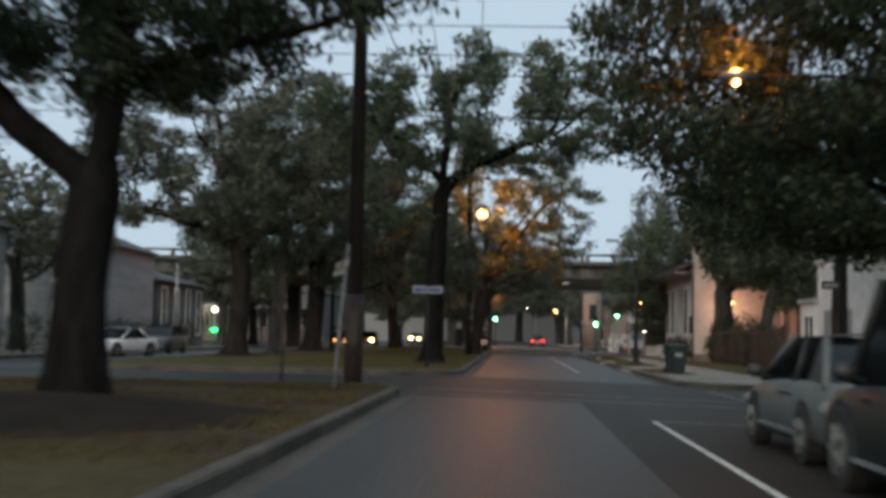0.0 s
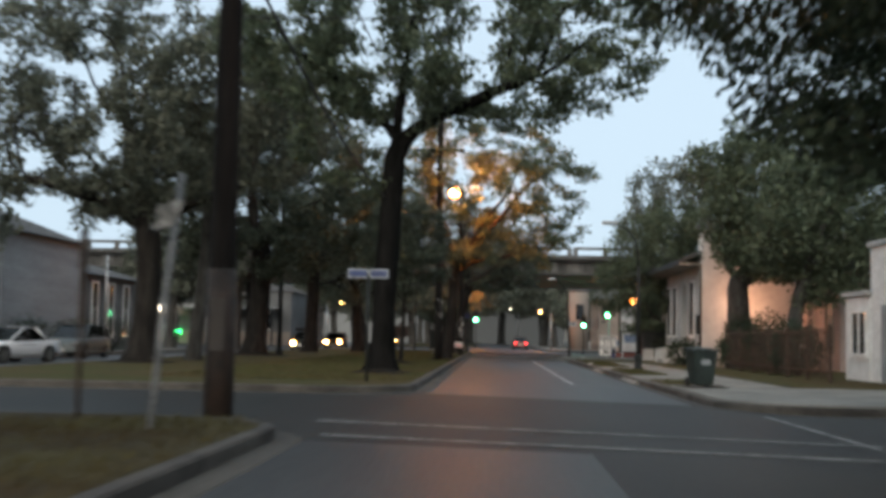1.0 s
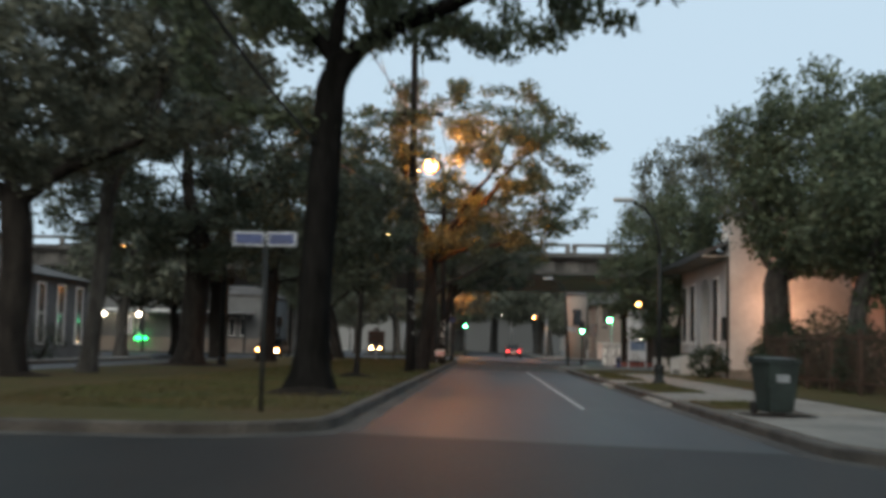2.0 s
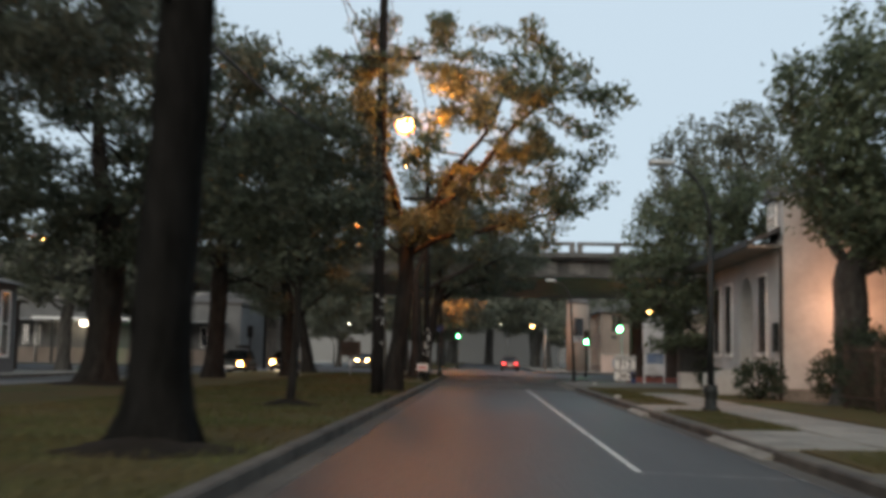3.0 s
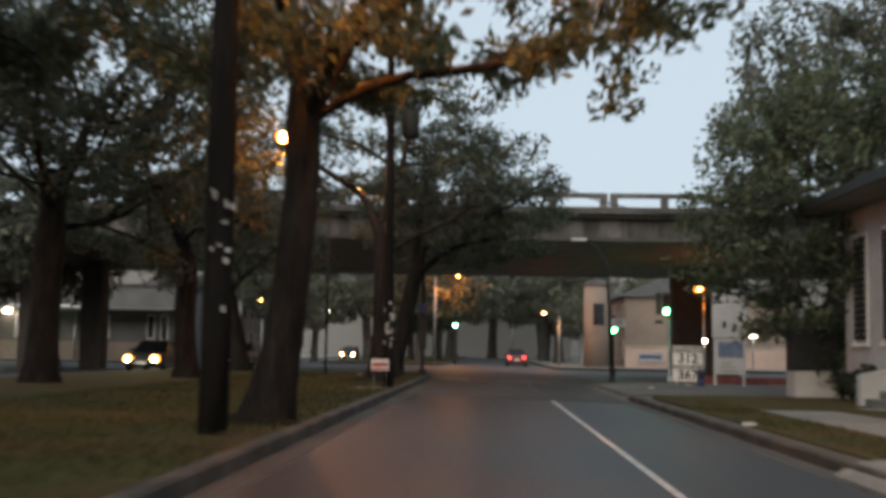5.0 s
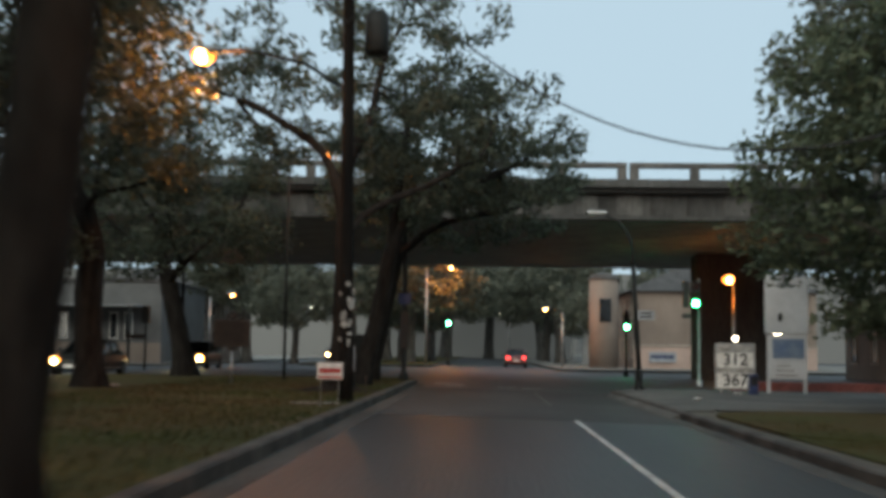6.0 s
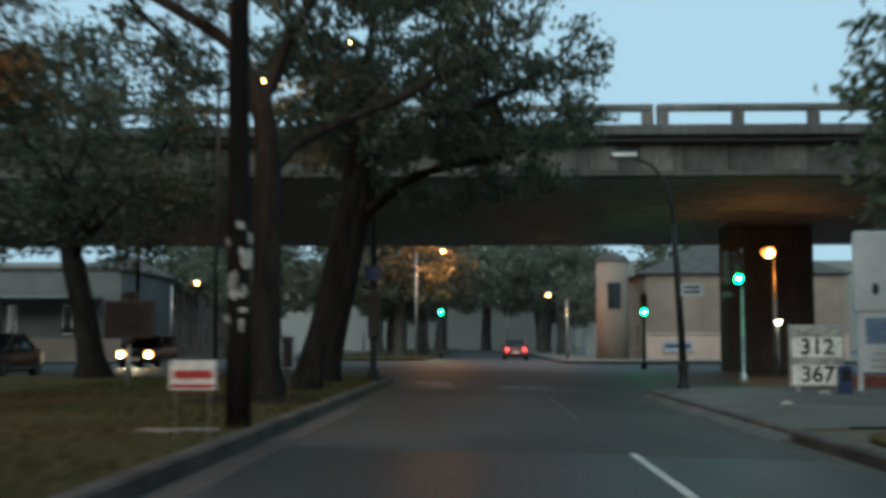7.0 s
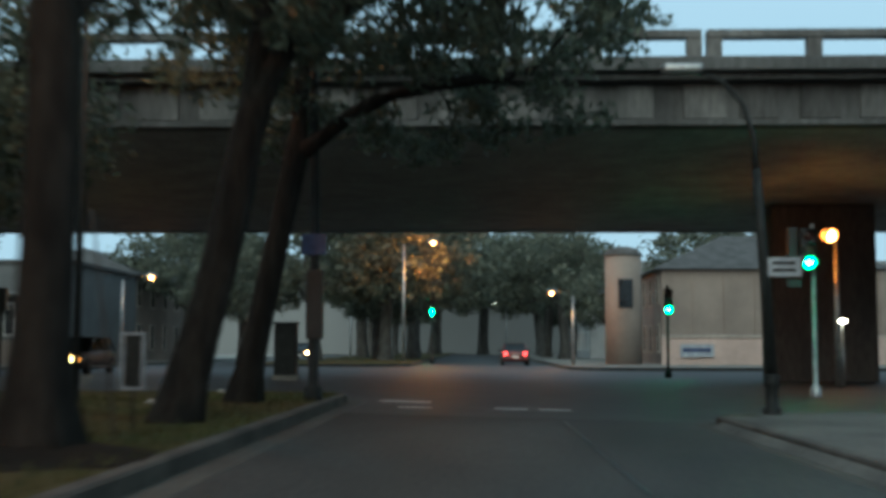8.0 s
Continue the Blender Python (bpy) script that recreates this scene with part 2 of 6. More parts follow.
def box(bm, x0, x1, y0, y1, z0, z1, bevel=0.0, m=None):
    vs = [bm.verts.new((x, y, z)) for z in (z0, z1) for x, y in ((x0, y0), (x1, y0), (x1, y1), (x0, y1))]
    fs = [bm.faces.new([vs[i] for i in f]) for f in ((3, 2, 1, 0), (4, 5, 6, 7), (0, 1, 5, 4), (1, 2, 6, 5), (2, 3, 7, 6), (3, 0, 4, 7))]
    if bevel:
        es = list({e for f in fs for e in f.edges})
        r = bmesh.ops.bevel(bm, geom=es, offset=bevel, segments=2, affect="EDGES", profile=0.6)
        vs = list({v for f in r["faces"] for v in f.verts} | {v for v in vs if v.is_valid})
    if m is not None:
        bmesh.ops.transform(bm, matrix=m, verts=[v for v in vs if v.is_valid])
    return bm


def tube(bm, pts, radii, n=10, caps=True):
    """A round tube along points, with a radius at each."""
    pts = [Vector(p) for p in pts]
    rings = []
    side = None
    for i, p in enumerate(pts):
        d = (pts[min(i + 1, len(pts) - 1)] - pts[max(i - 1, 0)]).normalized()
        if side is None:
            side = d.orthogonal().normalized()
        side = (side - d * side.dot(d)).normalized()
        up = d.cross(side)
        r = radii[i] if isinstance(radii, (list, tuple)) else radii
        rings.append([bm.verts.new(p + (side * math.cos(a) + up * math.sin(a)) * r) for a in (2 * math.pi * k / n for k in range(n))])
    for a, b in zip(rings, rings[1:]):
        for k in range(n):
            bm.faces.new((a[k], a[(k + 1) % n], b[(k + 1) % n], b[k]))
    if caps:
        bm.faces.new(rings[0][::-1])
        bm.faces.new(rings[-1])
    return bm


def ball(bm, x, y, z, rx, ry=None, rz=None, u=14, v=9):
    r = bmesh.ops.create_uvsphere(bm, u_segments=u, v_segments=v, radius=1)
    bmesh.ops.transform(bm, matrix=Matrix.Translation((x, y, z)) @ Matrix.Diagonal((rx, ry or rx, rz or rx, 1)), verts=r["verts"])
    return bm


def prism(bm, outline, z0, z1, m=None, bevel=0.0):
    """An outline in x and y raised from z0 to z1; z0 and z1 may be functions of x, y."""
    f0 = z0 if callable(z0) else (lambda x, y: z0)
    f1 = z1 if callable(z1) else (lambda x, y: z1)
    lo = [bm.verts.new((x, y, f0(x, y))) for x, y in outline]
    hi = [bm.verts.new((x, y, f1(x, y))) for x, y in outline]
    n = len(outline)
    faces = [bm.faces.new(lo[::-1]), bm.faces.new(hi)]
    for i in range(n):
        faces.append(bm.faces.new((lo[i], lo[(i + 1) % n], hi[(i + 1) % n], hi[i])))
    if bevel:
        es = list(faces[0].edges) + list(faces[1].edges)
        bmesh.ops.bevel(bm, geom=es, offset=bevel, segments=2, affect="EDGES")
    if m is not None:
        bmesh.ops.transform(bm, matrix=m, verts=[v for v in bm.verts if v in set(lo + hi)])
    return bm


def B():
    return bmesh.new()


# ---- ground, road, kerbs ----
def road_z(x, y=0):
    if x < -13:
        return max(-0.2, 0.025 * (x + 13))
    if x < -1.9:
        return 0.0
    return max(-0.19, -0.025 * (x + 1.9))


MED_Z, WALK_Z = 0.15, -0.02

bm = B()
box(bm, -900, 900, -500, 1500, -1.2, -0.6)
tagged(part("ground", bm, GROUND), "bare dark ground reaching out to the horizon", "ground", kind="structure")

xs = [-90, -60, -40, -30, -21.5, -17, -13, -9, -5, -1.9, -0.6, 0.5, 1.6, 2.7, 3.8, 4.9, 5.7, 9, 20, 40, 90]
ys = [-60, -20, 0, 10, 22.0]
bm = B()
grid = [[bm.verts.new((x, y, road_z(x))) for x in xs] for y in ys]
for a, b in zip(grid, grid[1:]):
    for i in range(len(xs) - 1):
        bm.faces.new((a[i], a[i + 1], b[i + 1], b[i]))
tagged(part("road", bm, ASPHALT), "worn dark grey asphalt road falling towards the pavement", "road", kind="structure")
bm = B()
grid = [[bm.verts.new((x, y, road_z(x))) for x in xs] for y in (22.0, 28, 33.6)]
for a, b in zip(grid, grid[1:]):
    for i in range(len(xs) - 1):
        bm.faces.new((a[i], a[i + 1], b[i + 1], b[i]))
tagged(part("side_street", bm, OLDTAR), "dark brownish asphalt of the side street crossing", "road", kind="structure")
bm = B()
grid = [[bm.verts.new((x, y, road_z(x))) for x in xs] for y in (33.6, 40, 50, 60, 77.0)]
for a, b in zip(grid, grid[1:]):
    for i in range(len(xs) - 1):
        bm.faces.new((a[i], a[i + 1], b[i + 1], b[i]))
tagged(part("road", bm, ASPHALT), "worn dark grey asphalt road beside the lawn", "road", kind="structure")
SLAB = mat("old_road_concrete", (0.056, 0.057, 0.055), 0.7, other=(0.030, 0.031, 0.030), scale=0.45, fine=18, bump=0.2, stretch=(1, 0.35, 1), spec=0.22)
bm = B()
grid = [[bm.verts.new((x, y, road_z(x))) for x in xs] for y in (77.0, 85, 92.6)]
for a, b in zip(grid, grid[1:]):
    for i in range(len(xs) - 1):
        bm.faces.new((a[i], a[i + 1], b[i + 1], b[i]))
tagged(part("road_slab", bm, SLAB), "grey concrete stretch of the road before the overpass", "road", kind="structure")
bm = B()
grid = [[bm.verts.new((x, y, road_z(x))) for x in xs] for y in (92.6, 98, 110, 134, 180, 260, 420)]
for a, b in zip(grid, grid[1:]):
    for i in range(len(xs) - 1):
        bm.faces.new((a[i], a[i + 1], b[i + 1], b[i]))
tagged(part("crossing_road", bm, PATCH), "dark asphalt of the wide crossing under the overpass", "road", kind="structure")


def rounded(x0, x1, y0, y1, radii, n=8):
    """Outline with corners rounded: radii for (x0,y0), (x1,y0), (x1,y1), (x0,y1)."""
    out = []
    for (cx, cy, sx, sy, start), r in zip(((x0, y0, 1, 1, 180), (x1, y0, -1, 1, 270), (x1, y1, -1, -1, 0), (x0, y1, 1, -1, 90)), radii):
        if r <= 0:
            out.append((cx, cy))
            continue
        for k in range(n + 1):
            a = radians(start + 90 * k / n)
            out.append((cx + sx * r + r * math.cos(a), cy + sy * r + r * math.sin(a)))
    return out


def inset(outline, d):
    out = []
    n = len(outline)
    for i in range(n):
        p, q, r = Vector(outline[i - 1]), Vector(outline[i]), Vector(outline[(i + 1) % n])
        a, b = (q - p).normalized(), (r - q).normalized()
        na, nb = Vector((-a.y, a.x)), Vector((-b.y, b.x))
        m = na + nb
        m = m / max(m.dot(na), 0.5)
        out.append(tuple(q + m * d))
    return out


def ring(bm, outer, inner, z0, z1):
    """A band between two outlines, z0 to z1, with a softened top edge."""
    n = len(outer)
    f0 = z0 if callable(z0) else (lambda x, y: z0)
    f1 = z1 if callable(z1) else (lambda x, y: z1)
    mid = [(o[0] * 0.85 + i[0] * 0.15, o[1] * 0.85 + i[1] * 0.15) for o, i in zip(outer, inner)]
    a = [bm.verts.new((x, y, f0(x, y))) for x, y in outer]
    b = [bm.verts.new((x, y, f1(x, y) - 0.025)) for x, y in outer]
    c = [bm.verts.new((x, y, f1(x, y))) for x, y in mid]
    d = [bm.verts.new((x, y, f1(x, y))) for x, y in inner]
    e = [bm.verts.new((x, y, f0(x, y))) for x, y in inner]
    for lo, hi in ((a, b), (b, c), (c, d), (d, e)):
        for i in range(n):
            j = (i + 1) % n
            bm.faces.new((lo[i], lo[j], hi[j], hi[i]))


def dense(outline, step=3.0):
    out = []
    n = len(outline)
    for i in range(n):
        p, q = Vector(outline[i]), Vector(outline[(i + 1) % n])
        k = max(1, int((q - p).length / step))
        k = min(k, 30)
        for j in range(k):
            out.append(tuple(p + (q - p) * j / k))
    return out


def island_of(name, outline, top, material, label, gutter=True, kerb_w=0.16):
    outline = dense(outline)
    t = top if callable(top) else (lambda x, y: top)
    inner = inset(outline, kerb_w)
    bm = B()
    prism(bm, inner, lambda x, y: -0.5, lambda x, y: t(x, y) - 0.004)
    bmesh.ops.triangulate(bm, faces=[f for f in bm.faces if len(f.verts) > 4])
    tagged(part(name, bm, material), label, "ground", kind="structure")
    bm = B()
    ring(bm, outline, inner, lambda x, y: -0.5, t)
    tagged(part("kerb", bm, KERB), "weathered concrete kerb with a dark worn face", "kerb", kind="structure")
    if gutter:
        outer = inset(outline, -0.34)
        bm = B()
        ring(bm, outer, inset(outline, -0.002), lambda x, y: road_z(x) - 0.05, lambda x, y: road_z(x) + 0.008)
        tagged(part("gutter", bm, GUTTER), "pale concrete gutter strip along the kerb", "gutter", kind="structure")


island_of("median_lawn_south", rounded(-13, -2.12, -60, 23.3, (0, 0, 1.6, 1.6)), MED_Z, BROWNGRASS, "brownish winter grass of the central reservation")
island_of("median_lawn", rounded(-13, -1.42, 32.4, 97.2, (2.2, 2.0, 1.5, 2)), MED_Z, GRASS, "thin winter grass of the central reservation under oaks")
island_of("median_lawn_north", rounded(-12, -2.6, 136, 400, (2, 2, 0, 0)), MED_Z, GRASS, "far grass of the central reservation")
island_of("verge_south", rounded(5.55, 40, -60, 19.5, (0, 0, 0, 3.0)), WALK_Z, WALK, "pale concrete pavement at the corner")
island_of("verge", rounded(4.62, 40, 31.3, 93.0, (2.4, 0, 0, 1.2)), WALK_Z, GROUND, "bare earth verge beside the road")
island_of("verge_north", rounded(6.0, 40, 136, 400, (3, 0, 0, 0)), WALK_Z, WALK, "far pavement beyond the overpass")
island_of("opposite_pavement_south", rounded(-60, -21.5, -60, 23.3, (0, 0, 2, 0)), -0.05, WALK, "pavement along the opposite carriageway")
island_of("opposite_pavement", rounded(-60, -21.5, 34.4, 97, (0, 2, 2, 0)), -0.05, WALK, "pavement along the opposite carriageway")
island_of("opposite_pavement_north", rounded(-60, -21.5, 136, 400, (0, 2, 0, 0)), -0.05, WALK, "far pavement along the opposite carriageway")


def strip(name, x0, x1, y0, y1, z, material, label, category, thick=0.004):
    bm = B()
    f = z if callable(z) else (lambda x, y: z)
    nx, ny = max(1, int(abs(x1 - x0) / 1.5)), max(1, int(abs(y1 - y0) / 3))
    for i in range(nx):
        for j in range(ny):
            u = [x0 + (x1 - x0) * k / nx for k in (i, i + 1)]
            v = [y0 + (y1 - y0) * k / ny for k in (j, j + 1)]
            bm.faces.new([bm.verts.new((x, y, f(x, y) + thick)) for x, y in ((u[0], v[0]), (u[1], v[0]), (u[1], v[1]), (u[0], v[1]))])
    bmesh.ops.remove_doubles(bm, verts=bm.verts, dist=0.001)
    return tagged(part(name, bm, material), label, category, kind="structure")


LINE = "scuffed white painted line on the asphalt"
strip("parking_lane", 1.3, 5.2, -30, 22.3, road_z, OLDTAR, "darker brownish asphalt along the parking lane", "road", 0.002)
strip("lane_line", 2.12, 2.21, -30, 17.8, road_z, PAINT, LINE, "road line")
strip("lane_line", 2.40, 2.49, 42.4, 77.2, road_z, PAINT, LINE, "road line")
strip("lane_line", 2.30, 2.36, 83.0, 92.0, road_z, OILY, "dark sealed joint in the concrete road", "road joint")
strip("parking_line", 5.08, 5.18, 24.2, 30.7, road_z, WORNPAINT, LINE, "road line")
strip("parking_tick", 2.46, 4.5, 42.35, 42.45, road_z, WORNPAINT, "faded thin white line across the parking lane", "road line")
strip("parking_tick", 2.21, 3.9, 17.7, 17.8, road_z, WORNPAINT, "faded thin white line across the parking lane", "road line")
strip("crosswalk_line", -1.75, 5.3, 22.6, 22.78, road_z, WORNPAINT, "worn white crosswalk line across the road", "road line", 0.012)
strip("crosswalk_line", -2.1, 5.3, 24.75, 24.92, road_z, WORNPAINT, "worn white crosswalk line across the road", "road line", 0.012)
strip("stop_line", -0.9, 0.1, 96.6, 97.2, road_z, PAINT, "broken piece of white stop line before the overpass", "road line")
strip("stop_line", -0.4, 0.2, 94.6, 95.0, road_z, PAINT, "broken piece of white stop line before the overpass", "road line")
strip("stop_line", 1.3, 1.9, 95.0, 95.4, road_z, PAINT, "broken piece of white stop line before the overpass", "road line")
strip("stop_line", 2.1, 2.7, 95.1, 95.5, road_z, PAINT, "broken piece of white stop line before the overpass", "road line")

# verge surfaces between kerb and walk
for y0, y1 in ((42.0, 45.0), (49.3, 57.0), (60.4, 75.6)):
    bm = B()
    box(bm, 4.95, 6.2, y0, y1, -0.3, WALK_Z + 0.03, 0.02)
    tagged(part("grass_strip", bm, GRASS), "patchy brown grass strip between kerb and walk", "grass", kind="structure")
bm = B()
box(bm, 7.9, 10.0, 62.5, 79.0, -0.3, WALK_Z + 0.04, 0.02)
box(bm, 8.2, 30, 40.0, 62.4, -0.3, WALK_Z + 0.035, 0.02)
box(bm, 5.0, 9.0, 68.3, 69.0, -0.4, -0.35)
tagged(part("front_garden_lawn", bm, GRASS), "brown grass of the front gardens", "grass", kind="structure")
strip("forecourt", 5.2, 38, 79.6, 92.6, WALK_Z, FORECOURT, "stained grey concrete forecourt of the filling station", "pavement", 0.03)
bm = B()
prism(bm, rounded(4.8, 30, 31.5, 39.9, (2.2, 0, 0, 0)), -0.4, WALK_Z + 0.03)
tagged(part("corner_pavement", bm, WALK), "pale concrete pavement at the corner", "pavement", kind="structure")
bm = B()
prism(bm, rounded(4.95, 9.5, 71.6, 79.2, (1, 1, 2.5, 2.0)), -0.3, WALK_Z + 0.05)
tagged(part("grass_strip", bm, GRASS), "low grass mound at the edge of the forecourt", "grass", kind="structure")


# dropped kerbs: concrete ramps from the gutter up to the aprons
for y0, y1 in ((45.1, 49.2), (57.1, 60.3), (79.3, 91.4)):
    bm = B()
    ny = max(1, round((y1 - y0) / 1.5))
    for j in range(ny):
        ya, yb = y0 + (y1 - y0) * j / ny + 0.01, y0 + (y1 - y0) * (j + 1) / ny - 0.01
        prof = [(4.46, road_z(4.46) + 0.012), (4.64, -0.06), (4.74, 0.002), (5.3, 0.018), (5.3, -0.4), (4.46, -0.4)]
        a = [bm.verts.new((u, ya, v)) for u, v in prof]
        b = [bm.verts.new((u, yb, v)) for u, v in prof]
        bm.faces.new(a), bm.faces.new(b[::-1])
        for i in range(6):
            bm.faces.new((a[i], b[i], b[(i + 1) % 6], a[(i + 1) % 6]))
    tagged(part("driveway_ramp", bm, FORECOURT if y0 > 70 else WALK), "worn concrete ramp over the dropped kerb", "pavement", kind="structure")


# ---- overpass ----
def overpass():
    op = thing("overpass", 0.1, 100.45, 0.06, "long grey concrete highway overpass on columns, stained and dark beneath", "overpass", kind="structure")
    y1 = 27.4
    bm = B()
    box(bm, -140, 140, 0.25, y1, 7.15, 7.55)
    part("deck", bm, FASCIA, op, "dark concrete deck")
    bm = B()
    box(bm, -140, 140, -0.05, 0.42, 7.30, 7.62, 0.03)
    part("fascia", bm, FASCIA, op, "weathered concrete edge beam")
    for y, m in ((0.75, FASCIA), (y1 - 1.2, GIRDER)):
        bm = B()
        box(bm, -140, 140, y, y + 0.35, 6.25, 7.15)
        box(bm, -140, 140, y - 0.12, y + 0.47, 6.15, 6.28)
        part("girder", bm, m, op)
    bm = B()
    box(bm, -140, 140, 1.25, y1 - 1.35, 6.22, 6.34)
    part("soffit", bm, GIRDER, op, "flat dark concrete soffit")
    rw = random.Random(4)
    for k in range(-30, 34):
        bm = B()
        xw = k * 1.42 + rw.uniform(-0.12, 0.12)
        box(bm, xw, xw + rw.uniform(0.8, 1.1), 0.66, 0.75, 6.30, 7.12, 0.02)
        part("web_panel", bm, PANELWEB, op, "weathered concrete panel between dark ribs")
    joints = [6.12 + 9.6 * k for k in range(-12, 13)]
    for j in joints:
        x0, x1 = j + 0.06, j + 9.6 - 0.06
        bm = B()
        box(bm, x0, x1, 0.02, 0.34, 8.06, 8.26, 0.03)
        part("parapet_rail", bm, BRIDGE, op, "pale worn concrete rail")
        n = 4
        for i in range(n + 1):
            xp = x0 + (x1 - x0 - 0.34) * i / n
            bm = B()
            box(bm, xp, xp + 0.34, 0.05, 0.30, 7.6, 8.08)
            part("parapet_post", bm, BRIDGE, op)
    bm = B()
    box(bm, -140, 140, y1 - 0.3, y1, 7.5, 8.2)
    part("far_parapet", bm, BRIDGE, op)
    bm = B()
    box(bm, 11.6, 15.4, 16.4, 18.2, -0.6, 6.2, 0.12)
    part("column", bm, COLUMN, op, "broad streaked concrete pier, shade and lamp brown in its colour")
    for x in (-69, -45, -21.0, 38.5, 62):
        bm = B()
        box(bm, x - 0.6, x + 0.6, 1.6, 14.0, 5.65, 6.2, 0.06)
        part("cap_beam", bm, COLUMN, op)
        for y in (2.9, 11.4):
            bm = B()
            box(bm, x - 0.62, x + 0.62, y - 0.62, y + 0.62, -0.6, 5.6, 0.12)
            part("column", bm, COLUMN, op, "square streaked concrete column, shade darkened in its colour")
    return op


overpass()

# ---- trees ----
def clump_noise(p, s, seed):
    q = p * s + seed * 7.31
    return (np.sin(q[:, 0] * 1.7 + np.cos(q[:, 1] * 1.3)) + np.sin(q[:, 1] * 1.9 + np.cos(q[:, 2] * 1.1)) + np.sin(q[:, 2] * 2.3 + np.cos(q[:, 0] * 1.5))) / 3


def grow(seed, height, lean, centre, radii, n_attr=520, step=0.5, kill=0.85, floor=0.0, gaps=0.0, limbs=()):
    """Node places and parents of a tree: a trunk up to its fork and limbs that spread into the crown."""
    rng = np.random.default_rng(seed)
    nodes, parent = [], []
    k = max(4, int(height / 0.45))
    sway = rng.uniform(-0.12, 0.12, 2)
    for i in range(k + 1):
        f = i / k
        nodes.append((lean[0] * f + sway[0] * math.sin(3 * f), lean[1] * f + sway[1] * math.sin(3.5 * f), height * f - (0.25 if i == 0 else 0)))
        parent.append(i - 1)
    trunk = k + 1
    for limb in limbs:
        start = k
        if not isinstance(limb[0], tuple):
            start, limb = int(k * limb[0]), limb[1:]
        last, at = start, Vector(nodes[start])
        for q in limb:
            q = Vector(q)
            m = max(1, round((q - at).length / 0.5))
            for i in range(1, m + 1):
                p = at.lerp(q, i / m) + Vector(rng.normal(0, 0.06, 3))
                nodes.append(tuple(p))
                parent.append(last)
                last = len(nodes) - 1
            at = q
    pts = np.zeros((0, 3))
    while len(pts) < n_attr:
        p = rng.normal(size=(n_attr * 2, 3))
        p /= np.linalg.norm(p, axis=1)[:, None]
        p *= (rng.uniform(0.25, 1, (len(p), 1)) ** 0.6)
        p = p * np.array(radii) + np.array(centre)
        p = p[(p[:, 2] > floor) & (clump_noise(p, 1.35, seed) > gaps)]
        pts = np.vstack([pts, p])
    pts = pts[:n_attr]
    nodes = np.array(nodes, float)
    alive = np.ones(len(pts), bool)
    near = np.full(len(pts), 1e9)
    idx = np.zeros(len(pts), int)
    for j in range(trunk - 2, len(nodes)):
        d = np.linalg.norm(pts - nodes[j], axis=1)
        m = d < near
        near[m], idx[m] = d[m], j
    for it in range(60):
        if not alive.any() or len(nodes) > 2600:
            break
        use = np.where(alive)[0]
        sums = {}
        v = pts[use] - nodes[idx[use]]
        v /= np.linalg.norm(v, axis=1)[:, None] + 1e-9
        order = np.argsort(idx[use], kind="stable")
        ids, first = np.unique(idx[use][order], return_index=True)
        sums = np.add.reduceat(v[order], first, axis=0)
        grown = []
        for i, s in zip(ids, sums):
            s = s / (np.linalg.norm(s) + 1e-9) + rng.normal(0, 0.34, 3)
            p = parent[i]
            if p >= 0:
                old = nodes[i] - nodes[p]
                s = s + 0.40 * old / (np.linalg.norm(old) + 1e-9)
            s /= np.linalg.norm(s) + 1e-9
            grown.append(nodes[i] + s * step)
            parent.append(int(i))
        base = len(nodes)
        nodes = np.vstack([nodes, np.array(grown)])
        for j in range(base, len(nodes)):
            d = np.linalg.norm(pts - nodes[j], axis=1)
            m = d < near
            near[m], idx[m] = d[m], j
        alive &= near > kill
    return nodes, np.array(parent), trunk


